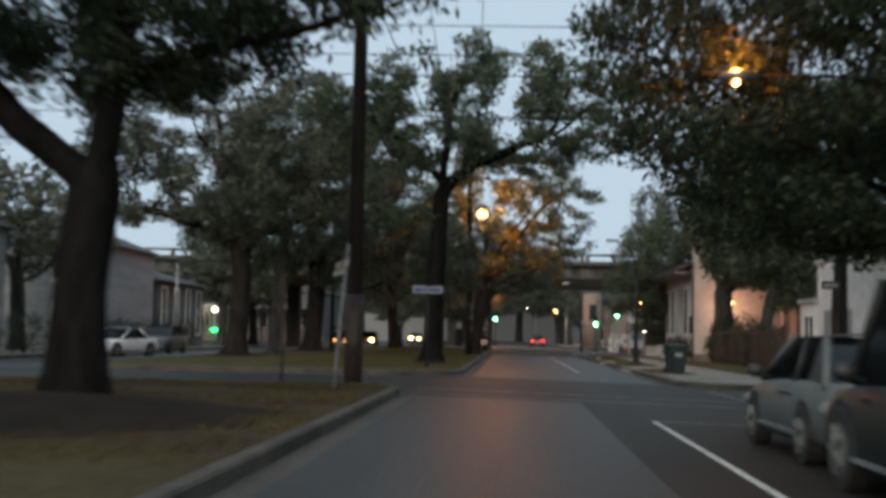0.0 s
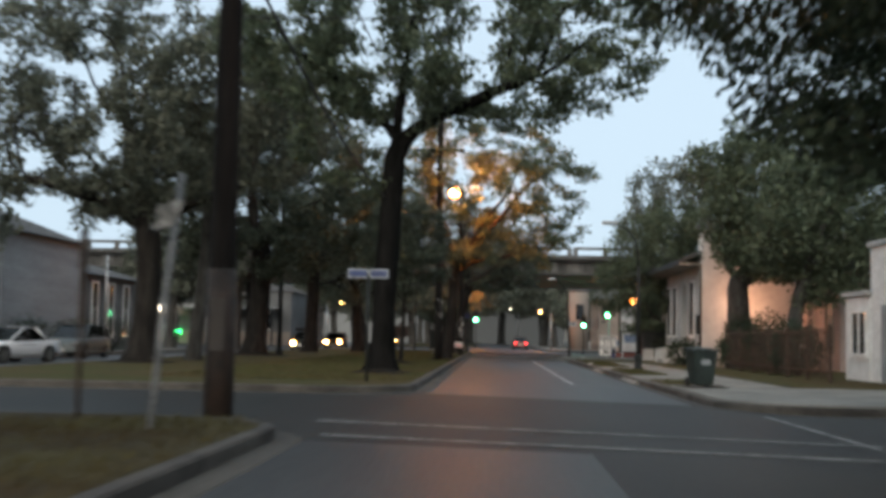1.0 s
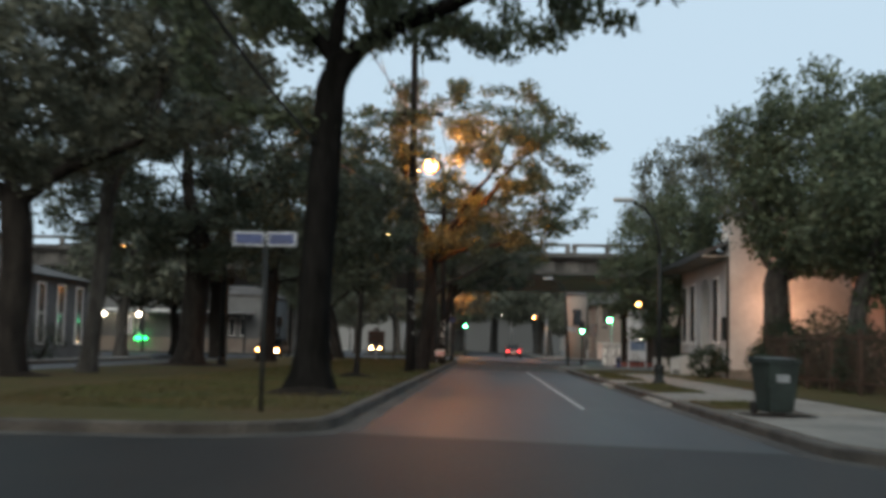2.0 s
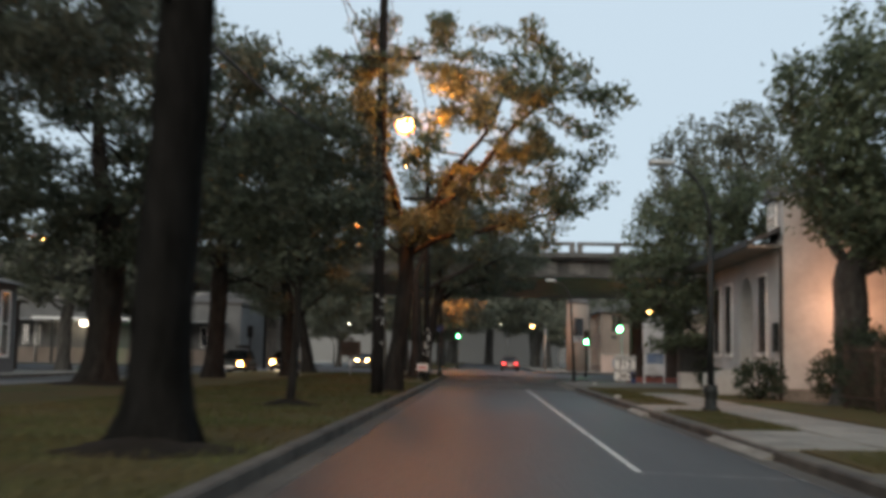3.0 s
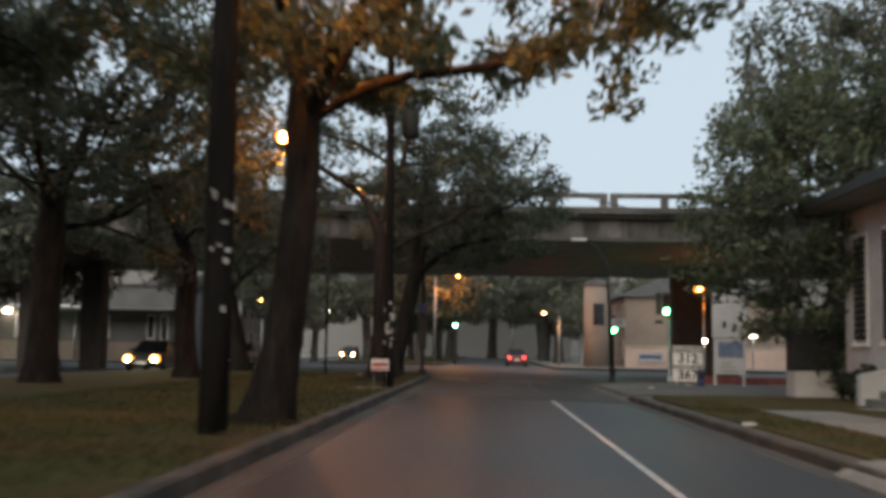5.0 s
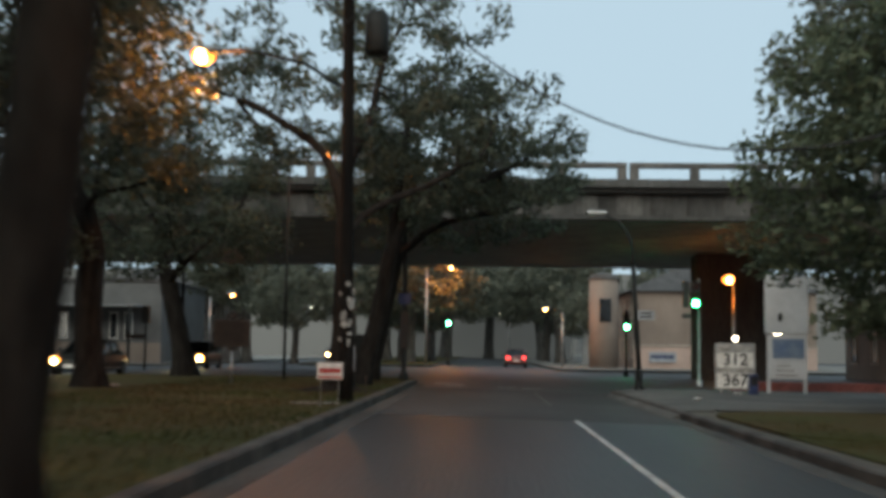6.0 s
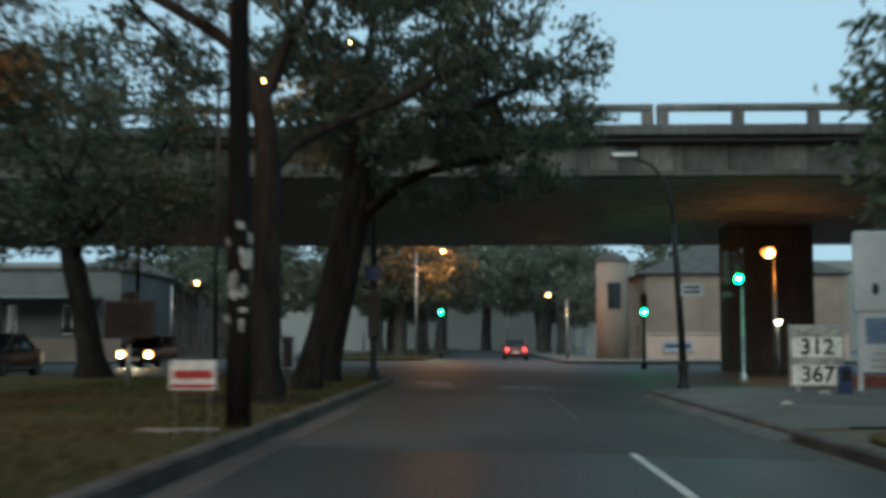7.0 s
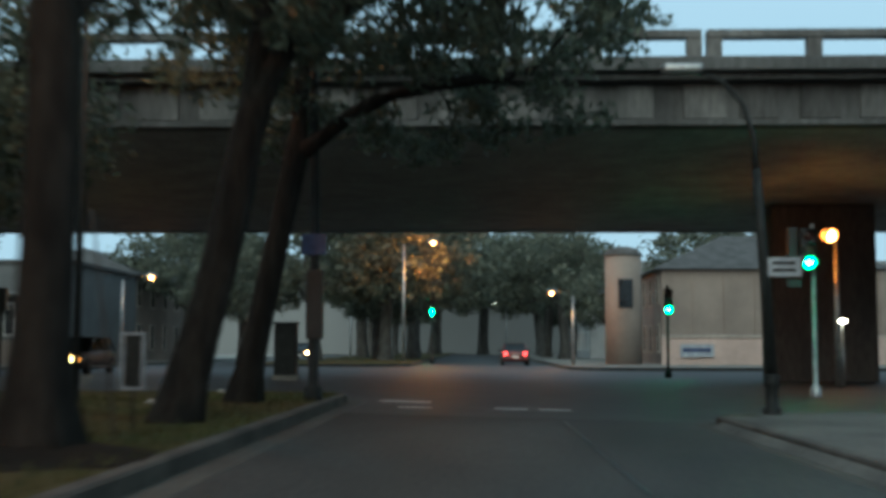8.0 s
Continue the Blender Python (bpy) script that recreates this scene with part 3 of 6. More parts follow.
def tree_meshes(seed, height, radius, lean, centre, radii, leaves=26, leaf=0.190, spread=0.32, tip=0.014, flare=0.5, droop=0.15, lush=4, **kw):
    nodes, parent, trunk = grow(seed, height, lean, centre, radii, **kw)
    rng = np.random.default_rng(seed + 99)
    n = len(nodes)
    count = np.zeros(n)
    kids = [[] for _ in range(n)]
    for i in range(n - 1, -1, -1):
        if not kids[i]:
            count[i] = 1
        if parent[i] >= 0:
            count[parent[i]] += count[i]
            kids[parent[i]].append(i)
    p = math.log(tip / radius) / math.log(1 / count[0])
    rad = radius * (count / count[0]) ** p
    for i in range(trunk):
        z = nodes[i][2]
        rad[i] *= (1.0 - 0.12 * i / trunk) * (1 + flare * math.exp(-max(z, 0) / 0.35))
    verts, faces = [], []

    def chain(i0):
        line = [parent[i0]] if parent[i0] >= 0 else []
        i = i0
        side = []
        while True:
            line.append(i)
            if not kids[i]:
                break
            ks = sorted(kids[i], key=lambda q: -count[q])
            side += ks[1:]
            i = ks[0]
        return line, side

    todo = [0]
    while todo:
        line, side = chain(todo.pop())
        todo += side
        if len(line) < 2:
            continue
        r = rad[line].copy()
        if line[0] != 0:
            r[0] = r[1] * 1.05
        sides = 14 if r.max() > 0.25 else 8 if r.max() > 0.09 else 5 if r.max() > 0.03 else 3
        pts = nodes[line].copy()
        if len(pts) > 3:
            pts[1:-1] = pts[1:-1] * 0.5 + (pts[:-2] + pts[2:]) * 0.25
        axis = np.array([1.0, 0.13, 0.07])
        base = len(verts)
        for k in range(len(pts)):
            d = pts[min(k + 1, len(pts) - 1)] - pts[max(k - 1, 0)]
            d = d / (np.linalg.norm(d) + 1e-9)
            if abs(d @ axis) > 0.93:
                axis = np.array([0.1, 1.0, 0.2])
            s = axis - d * (d @ axis)
            s /= np.linalg.norm(s)
            u = np.cross(d, s)
            for a in range(sides):
                t = 2 * math.pi * a / sides
                lump = 1.0
                if r[k] > 0.12:
                    lump = 1 + 0.10 * math.sin(3 * t + seed + pts[k][2] * 0.8) + 0.06 * math.sin(5 * t + 2.1 * pts[k][2])
                    if pts[k][2] < 0.7:
                        lump += 0.22 * max(0.0, 0.7 - pts[k][2]) * math.sin(5 * t + seed)
                verts.append(tuple(pts[k] + (s * math.cos(t) + u * math.sin(t)) * r[k] * lump))
        for k in range(len(pts) - 1):
            for a in range(sides):
                b2 = (a + 1) % sides
                faces.append((base + k * sides + a, base + k * sides + b2, base + (k + 1) * sides + b2, base + (k + 1) * sides + a))
    # leaves: small bent blades in sprays round the thin twigs
    twigs = np.where((count <= lush) & (np.arange(n) >= trunk))[0]
    c = np.repeat(nodes[twigs], leaves, axis=0)
    m = len(c)
    c = c + np.clip(rng.normal(0, spread, (m, 3)), -1.9 * spread, 1.9 * spread) * np.array([1, 1, 0.6]) - np.array([0, 0, droop * 0.5])
    d = rng.normal(size=(m, 3)) * np.array([1, 1, 0.8]) - np.array([0, 0, 0.35])
    d /= np.linalg.norm(d, axis=1)[:, None]
    s = np.cross(d, rng.normal(size=(m, 3)))
    s /= np.linalg.norm(s, axis=1)[:, None] + 1e-9
    u = np.cross(d, s)
    ln = leaf * rng.uniform(0.6, 1.4, (m, 1))
    wd = ln * rng.uniform(0.32, 0.5, (m, 1))
    bend = u * ln * 0.3
    lv = np.empty((m, 4, 3))
    lv[:, 0] = c - d * ln
    lv[:, 1] = c + s * wd + bend
    lv[:, 2] = c + d * ln
    lv[:, 3] = c - s * wd + bend
    me = bpy.data.meshes.new("crown")
    me.vertices.add(4 * m)
    me.vertices.foreach_set("co", lv.ravel())
    me.loops.add(4 * m)
    me.loops.foreach_set("vertex_index", np.arange(4 * m, dtype=np.int32))
    me.polygons.add(m)
    me.polygons.foreach_set("loop_start", np.arange(0, 4 * m, 4, dtype=np.int32))
    me.update(calc_edges=True)
    return (verts, faces), me


def tree(name, x, y, z, label, leaf_material, category="tree", bark=GREYBARK, **kw):
    t = thing(name, x, y, z, label, category, group="street trees")
    wood, crown = tree_meshes(**kw)
    part("trunk", wood, bark, t, "rough furrowed bark", smooth=True)
    crown.materials.append(leaf_material)
    c = new("crown", crown)
    c.parent = t
    c["label"] = "small dull green leaves in ragged sprays"
    return t


def root_mound(x, y, r, z=MED_Z, long=1.0, rise=1.0):
    bm = B()
    rings = []
    rng = random.Random(int(x * 10 + y))
    for f, h in ((1.0, -0.02), (0.7, 0.03), (0.4, 0.09), (0.12, 0.14)):
        rings.append([bm.verts.new((x + math.cos(a) * r * f * rng.uniform(0.85, 1.15), y + math.sin(a) * r * long * f * rng.uniform(0.85, 1.15), z + h * rise)) for a in (2 * math.pi * k / 18 for k in range(18))])
    for a, b in zip(rings, rings[1:]):
        for k in range(18):
            bm.faces.new((a[k], a[(k + 1) % 18], b[(k + 1) % 18], b[k]))
    bm.faces.new(rings[-1])
    tagged(part("root_mound", bm, EARTH, smooth=True), "low dark earth patch, the widest painted with crown shade", "earth", kind="structure")


OAK = "spreading live oak with dark bark and a ragged crown"
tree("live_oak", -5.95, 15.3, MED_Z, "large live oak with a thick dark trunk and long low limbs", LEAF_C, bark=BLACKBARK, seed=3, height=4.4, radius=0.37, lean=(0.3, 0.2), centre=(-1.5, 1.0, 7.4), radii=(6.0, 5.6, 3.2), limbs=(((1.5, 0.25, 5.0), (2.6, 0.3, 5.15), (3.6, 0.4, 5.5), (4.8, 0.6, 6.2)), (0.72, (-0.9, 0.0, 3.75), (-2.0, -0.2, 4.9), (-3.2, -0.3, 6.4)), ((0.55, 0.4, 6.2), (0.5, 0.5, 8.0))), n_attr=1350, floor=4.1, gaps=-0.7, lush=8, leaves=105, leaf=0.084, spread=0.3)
# Wide dark patch: bare soil with the crown's shade in its colour.
root_mound(-5.7, 13.0, 3.3, long=1.25, rise=1.7)
tree("live_oak", -11.4, 47.6, MED_Z, OAK, LEAF_B, bark=BARK, seed=5, height=4.2, radius=0.42, lean=(0.1, 0.0), centre=(-0.6, 0.5, 8.6), radii=(7.2, 6.0, 4.4), limbs=(((-1.3, 0.0, 5.3), (-3.6, 0.0, 6.0), (-5.6, -0.3, 6.2)), ((1.3, 0.2, 5.2), (3.4, 0.0, 5.9)), ((-0.4, 0.3, 6.4), (-1.0, 0.4, 9.0))), n_attr=800, floor=4.2, gaps=0.10, leaves=56, leaf=0.123, spread=0.25)
root_mound(-11.4, 47.6, 1.4)
tree("live_oak", -10.7, 51.5, MED_Z, "slim upright live oak", LEAF_B, seed=7, height=5.6, radius=0.23, lean=(0.5, 0.0), centre=(1.2, 0.8, 9.0), radii=(4.2, 4.0, 3.2), n_attr=380, floor=5.2, gaps=0.12, leaves=51, leaf=0.123)
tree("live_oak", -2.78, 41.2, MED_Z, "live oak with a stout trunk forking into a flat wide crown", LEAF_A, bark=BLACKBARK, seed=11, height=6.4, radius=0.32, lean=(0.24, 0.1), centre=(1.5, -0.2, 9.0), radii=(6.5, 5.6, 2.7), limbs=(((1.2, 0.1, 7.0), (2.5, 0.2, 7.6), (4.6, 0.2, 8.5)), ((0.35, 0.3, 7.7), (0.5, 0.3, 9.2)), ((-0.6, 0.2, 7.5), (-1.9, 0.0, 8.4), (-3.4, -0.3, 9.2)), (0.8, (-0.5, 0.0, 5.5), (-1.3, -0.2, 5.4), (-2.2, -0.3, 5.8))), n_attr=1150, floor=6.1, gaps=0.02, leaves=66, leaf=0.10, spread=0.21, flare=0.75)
root_mound(-2.8, 40.9, 1.15)
tree("live_oak", -2.03, 62.5, MED_Z, "live oak leaning over the road, its leaves lit orange", LEAF_A, bark=BARK, seed=13, height=3.85, radius=0.245, lean=(0.4, 0.1), centre=(1.5, 0.4, 7.5), radii=(5.5, 4.4, 3.9), limbs=(((0.9, 0.3, 5.0), (2.2, 0.5, 6.1), (3.3, 0.6, 7.7), (4.6, 0.7, 8.9)), ((0.15, 0.1, 5.4), (-0.5, 0.0, 7.0), (-1.0, 0.0, 8.6)), ((1.3, 0.3, 4.5), (3.2, 0.6, 4.9), (5.0, 0.9, 5.4)), ((1.2, -0.4, 5.4), (2.1, -0.9, 6.7), (2.9, -1.3, 7.7))), n_attr=1150, floor=4.2, gaps=-0.03, leaves=58, leaf=0.098, spread=0.20, flare=0.7)
root_mound(-2.2, 62.5, 0.72)
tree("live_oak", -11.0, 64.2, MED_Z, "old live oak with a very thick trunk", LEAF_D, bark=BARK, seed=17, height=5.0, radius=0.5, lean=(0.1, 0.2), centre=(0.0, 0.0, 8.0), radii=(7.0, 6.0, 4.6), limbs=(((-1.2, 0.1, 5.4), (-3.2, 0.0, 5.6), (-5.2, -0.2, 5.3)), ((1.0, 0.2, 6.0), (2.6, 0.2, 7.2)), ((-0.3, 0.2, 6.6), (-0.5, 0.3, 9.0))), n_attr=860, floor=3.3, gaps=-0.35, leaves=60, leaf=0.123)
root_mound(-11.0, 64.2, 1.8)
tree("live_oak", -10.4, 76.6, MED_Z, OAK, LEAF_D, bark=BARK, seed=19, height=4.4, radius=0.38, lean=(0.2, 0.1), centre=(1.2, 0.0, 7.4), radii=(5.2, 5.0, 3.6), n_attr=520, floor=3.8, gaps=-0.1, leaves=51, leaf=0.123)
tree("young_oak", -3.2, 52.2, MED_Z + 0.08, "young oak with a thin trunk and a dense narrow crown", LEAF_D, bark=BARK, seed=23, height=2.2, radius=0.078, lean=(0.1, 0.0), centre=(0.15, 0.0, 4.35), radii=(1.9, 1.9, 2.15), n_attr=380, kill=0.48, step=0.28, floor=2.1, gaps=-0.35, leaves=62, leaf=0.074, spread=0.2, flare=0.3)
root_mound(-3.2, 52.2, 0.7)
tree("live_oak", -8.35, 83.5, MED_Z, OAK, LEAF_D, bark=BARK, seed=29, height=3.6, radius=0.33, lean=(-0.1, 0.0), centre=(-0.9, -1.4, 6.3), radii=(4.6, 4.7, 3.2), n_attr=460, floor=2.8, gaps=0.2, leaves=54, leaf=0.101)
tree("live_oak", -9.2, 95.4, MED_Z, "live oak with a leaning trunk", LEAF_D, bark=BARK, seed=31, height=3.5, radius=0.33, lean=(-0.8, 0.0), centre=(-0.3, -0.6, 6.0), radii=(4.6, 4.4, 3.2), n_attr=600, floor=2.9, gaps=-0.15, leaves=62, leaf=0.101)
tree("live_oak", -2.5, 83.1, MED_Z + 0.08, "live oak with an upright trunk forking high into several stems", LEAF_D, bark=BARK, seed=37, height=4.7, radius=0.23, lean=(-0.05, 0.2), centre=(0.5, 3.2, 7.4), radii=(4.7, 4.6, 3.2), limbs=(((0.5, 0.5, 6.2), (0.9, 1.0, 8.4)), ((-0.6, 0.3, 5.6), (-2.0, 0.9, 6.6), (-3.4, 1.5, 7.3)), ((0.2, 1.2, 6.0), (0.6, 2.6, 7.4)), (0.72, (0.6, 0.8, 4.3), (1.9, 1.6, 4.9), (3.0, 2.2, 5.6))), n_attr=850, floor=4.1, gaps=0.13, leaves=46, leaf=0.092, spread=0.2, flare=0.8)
root_mound(-2.6, 83.1, 1.3)
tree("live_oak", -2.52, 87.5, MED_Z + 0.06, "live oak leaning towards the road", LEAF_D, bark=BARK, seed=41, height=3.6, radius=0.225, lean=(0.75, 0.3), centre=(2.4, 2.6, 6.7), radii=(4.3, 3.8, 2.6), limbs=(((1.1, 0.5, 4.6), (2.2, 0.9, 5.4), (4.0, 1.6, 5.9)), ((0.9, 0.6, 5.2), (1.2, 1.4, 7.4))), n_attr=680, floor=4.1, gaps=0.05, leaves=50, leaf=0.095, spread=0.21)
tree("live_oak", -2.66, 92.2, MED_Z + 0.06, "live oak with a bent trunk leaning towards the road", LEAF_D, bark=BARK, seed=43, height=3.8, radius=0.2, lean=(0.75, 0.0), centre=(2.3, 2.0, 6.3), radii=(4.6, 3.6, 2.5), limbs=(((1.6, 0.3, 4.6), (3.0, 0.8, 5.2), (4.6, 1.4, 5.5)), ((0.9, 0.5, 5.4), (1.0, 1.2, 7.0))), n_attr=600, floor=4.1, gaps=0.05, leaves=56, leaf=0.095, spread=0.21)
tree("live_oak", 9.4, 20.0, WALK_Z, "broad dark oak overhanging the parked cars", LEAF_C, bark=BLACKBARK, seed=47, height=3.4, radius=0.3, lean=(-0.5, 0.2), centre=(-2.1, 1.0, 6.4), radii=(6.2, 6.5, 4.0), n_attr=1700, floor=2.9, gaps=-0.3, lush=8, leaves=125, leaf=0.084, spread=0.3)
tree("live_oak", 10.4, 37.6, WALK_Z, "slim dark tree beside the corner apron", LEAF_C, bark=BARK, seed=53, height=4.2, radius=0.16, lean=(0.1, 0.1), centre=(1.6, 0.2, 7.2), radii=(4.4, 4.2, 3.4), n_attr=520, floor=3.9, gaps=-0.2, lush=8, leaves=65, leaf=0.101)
tree("live_oak", 11.4, 63.6, WALK_Z, "dense evergreen tree with a thick trunk before the house", LEAF_A, seed=59, height=3.6, radius=0.52, lean=(0.0, 0.0), centre=(1.8, -0.6, 7.7), radii=(4.2, 4.2, 4.4), n_attr=700, kill=0.8, floor=3.8, gaps=-0.3, lush=8, leaves=65, leaf=0.134, spread=0.38)
tree("live_oak", 12.0, 56.6, WALK_Z, "smaller dense tree beside the garden fence", LEAF_A, seed=61, height=2.8, radius=0.3, lean=(0.3, 0.0), centre=(1.6, 0.0, 6.0), radii=(3.4, 3.4, 3.3), n_attr=420, floor=2.8, gaps=-0.3, lush=8, leaves=65, leaf=0.134, spread=0.38)
tree("live_oak", 10.7, 82.6, WALK_Z, "leafy tree at the end of the house with drooping branches", LEAF_A, seed=67, height=2.2, radius=0.2, lean=(0.0, -0.2), centre=(0.1, -0.4, 5.5), radii=(4.1, 4.6, 5.0), n_attr=1050, floor=1.4, gaps=-0.15, leaves=62, leaf=0.115)
tree("live_oak", 13.6, 86.2, WALK_Z, "tall leafy tree behind the house", LEAF_B, seed=73, height=5.0, radius=0.4, lean=(-0.2, 0.0), centre=(-0.2, -0.4, 9.4), radii=(5.4, 4.8, 4.6), n_attr=700, floor=4.6, gaps=-0.05, leaves=51, leaf=0.123)
# far trees beyond the overpass and across the other carriageway
far = tree("live_oak", -5.2, 152, MED_Z, OAK, LEAF_B, seed=71, height=3.6, radius=0.4, lean=(0.2, 0.2), centre=(0.8, 0.0, 7.0), radii=(5.8, 5.8, 3.6), n_attr=420, floor=3.4, gaps=-0.1, leaves=15, leaf=0.240, spread=0.42)
for fx, fy, ft, fs in ((-4.2, 168, 40, 1.2), (-5.0, 186, 200, 1.3), (-9.5, 150, 110, 1), (-9, 176, 75, 1.2), (-4, 214, 20, 1.4), (9.0, 182, 150, 1.2), (8.5, 204, 300, 1.4), (9.5, 230, 60, 1.5), (-26, 60, 250, 1), (-25, 100, 33, 1), (-27, 122, 170, 1), (-20.5, 162, 95, 1.1), (20, 176, 10, 1.2), (24.5, 44, 80, 1.1), (-30, 30, 140, 1.1), (-25.5, 180, 5, 1.2), (-6.5, 160, 15, 0.75), (-8.2, 205, 55, 0.9), (-11, 232, 85, 1.1), (11.5, 166, 120, 0.7), (13, 214, 230, 0.9), (-14, 148, 270, 0.7), (-15, 250, 60, 1.5), (16, 248, 99, 1.5), (-5.5, 243, 310, 1.5), (9.5, 236, 140, 1.4), (1.8, 252, 40, 1.9)):
    c = copy_thing(far, pose(fx, fy, MED_Z - 0.1 if fx > -20 and fx < 0 else -0.05, 0, 0, ft))
    c.scale = (fs, fs, fs)


# ---- poles, lamps, wires ----
def utility_pole(x, y, z, height, r, label, lean=(0.0, 0.0), arms=()):
    t = thing("utility_pole", x, y, z, label, "utility pole", group="utility poles")
    bm = B()
    k = 8
    tube(bm, [(lean[0] * i / k, lean[1] * i / k, -0.3 + (height + 0.3) * i / k) for i in range(k + 1)], [r * (1.0 - 0.32 * i / k) for i in range(k + 1)], 14)
    part("pole", bm, POLEWOOD, t, "dark creosoted wood", smooth=True)
    for h, half in arms:
        f = h / height
        bm = B()
        box(bm, lean[0] * f - half, lean[0] * f + half, lean[1] * f - r - 0.1, lean[1] * f - r + 0.02, h - 0.06, h + 0.06, 0.01)
        part("crossarm", bm, POLEWOOD, t)
        for u in (-0.92, -0.5, 0.5, 0.92):
            bm = B()
            px = lean[0] * f + half * u
            tube(bm, [(px, lean[1] * f - r - 0.04, h + 0.06), (px, lean[1] * f - r - 0.04, h + 0.12), (px, lean[1] * f - r - 0.04, h + 0.2)], [0.02, 0.05, 0.035], 8)
            part("insulator", bm, GREYMETAL, t)
        for s in (-1, 1):
            bm = B()
            tube(bm, [(lean[0] * f + s * half * 0.6, lean[1] * f - r - 0.03, h - 0.05), (lean[0] * f, lean[1] * f - r - 0.01, h - 0.6)], 0.018, 6)
            part("brace", bm, DARKMETAL, t)
    return t


def lamp_arm(t, pts, glass, size=1.0):
    """A bracket arm with a drop-lens street lamp head at its end."""
    bm = B()
    tube(bm, pts, 0.035, 8)
    part("arm", bm, DARKMETAL, t, smooth=True)
    x, y, z = pts[-1]
    ax, ay = x - pts[-2][0], y - pts[-2][1]
    ln = math.hypot(ax, ay) or 1
    ax, ay = ax / ln, ay / ln
    bm = B()
    ball(bm, x + ax * 0.28, y + ay * 0.28, z, 0.36, 0.36, 0.11)
    m = Matrix.Translation((x + ax * 0.28, y + ay * 0.28, z)) @ Matrix.Rotation(math.atan2(ay, ax), 4, "Z") @ Matrix.Diagonal((1, 0.5, 1, 1)) @ Matrix.Translation((-x - ax * 0.28, -y - ay * 0.28, -z))
    bmesh.ops.transform(bm, matrix=m, verts=bm.verts)
    head = part("lamp_head", bm, GREYMETAL, t, "grey cast lamp head", smooth=True)
    bm = B()
    ball(bm, x + ax * 0.34, y + ay * 0.34, z - 0.09, 0.17 * size, 0.17 * size, 0.13 * size)
    part("lens", bm, glass, head, "lit amber lens" if glass is SODIUM else "lamp lens", smooth=True)
    if glass is SODIUM:
        bm = B()
        ball(bm, x + ax * 0.34, y + ay * 0.34 - 0.08 * size, z - 0.12, 0.10 * size, 0.12 * size, 0.11 * size, 10, 6)
        part("bulb", bm, SODIUM_CORE, head, "white-hot bulb", smooth=True)


def cable(pts, r=0.012, sag=0.0, label="thin black overhead cable", n=14):
    a, b = Vector(pts[0]), Vector(pts[1])
    bm = B()
    tube(bm, [tuple(a.lerp(b, i / n) - Vector((0, 0, sag * 4 * (i / n) * (1 - i / n)))) for i in range(n + 1)], r, 6)
    tagged(part("cable", bm, CABLE), label, "cable", kind="structure")


p1 = utility_pole(-3.42, 24.75, MED_Z, 12.5, 0.185, "tall dark wooden utility pole at the tip of the lawn", arms=())
bm = B()
tube(bm, [(0, 0, -0.1), (0, 0, 0.9), (0, 0, 1.85)], [0.2, 0.196, 0.193], 14)
part("sheath", bm, DARKRUST, p1, "rusty brown metal sheath round the foot", smooth=True)
bm = B()
box(bm, -0.1, 0.1, -0.235, -0.2, 0.75, 1.45, 0.008)
part("plate", bm, DARKBRONZE, p1, "dull grey plate")
p2 = utility_pole(-2.19, 60.4, MED_Z, 12.6, 0.17, "tall wooden utility pole with a crossarm and a lit lamp", lean=(-0.1, 0.35), arms=((9.2, 1.08),))
lamp_arm(p2, [(-0.05, 0.2, 6.9), (0.1, 0.3, 7.35), (0.28, 0.36, 7.52)], SODIUM)
# Extra glowing ball gives the lamp's halo a shape.
bm = B()
ball(bm, 0.57, 0.50, 7.40, 0.27)
part("globe", bm, SODIUM, p2, "orange glow ball added round the lamp lens", smooth=True)
bm = B()
ball(bm, 0.57, 0.30, 7.40, 0.21)
part("bulb", bm, SODIUM_CORE, p2, "white-hot bulb", smooth=True)
# Light set inside the crown, away from the lamp, to reach the leaves.
lamp_light(-0.7, 61.5, 7.9, 900, size=0.3)


def notices(pole, count, lo, hi, r, off, seed, small=1.0):
    """Torn paper scraps wrapped round a pole on the side that faces the traffic."""
    rng = random.Random(seed)
    for i in range(count):
        h = rng.uniform(lo, hi)
        a = radians(rng.uniform(215, 345))
        w, hh = rng.uniform(0.5, 1.3) * small, rng.uniform(0.10, 0.34) * small
        rr = r + 0.001 * (i % 5)
        bm = B()
        n = 6
        vs = []
        for k in range(n + 1):
            aa = a + w * (k / n - 0.5)
            top = h + hh * rng.uniform(0.6, 1.0)
            bot = h + hh * rng.uniform(-0.1, 0.25)
            rk = rr + rng.uniform(0.0, 0.008)
            vs.append((bm.verts.new((math.cos(aa) * rk + off, math.sin(aa) * rk, bot)), bm.verts.new((math.cos(aa) * rr + off, math.sin(aa) * rr, top))))
        for u, v in zip(vs, vs[1:]):
            bm.faces.new((u[0], v[0], v[1], u[1]))
        part("notice", bm, PAPER, pole, "torn pale paper notice")


notices(p2, 11, 1.2, 2.7, 0.157, 0.05, 15, 0.36)
p3 = utility_pole(-1.68, 77.4, MED_Z, 9.6, 0.138, "wooden utility pole covered in torn paper notices", lean=(-0.12, 0.0), arms=((7.55, 1.0),))
bm = B()
tube(bm, [(0.45, -0.1, 6.35), (0.45, -0.1, 6.42), (0.45, -0.1, 7.1), (0.45, -0.1, 7.18)], [0.17, 0.22, 0.22, 0.15], 16)
part("transformer", bm, DARKMETAL, p3, "dark cylindrical transformer can", smooth=True)
notices(p3, 15, 0.95, 2.1, 0.135, -0.02, 5, 0.7)
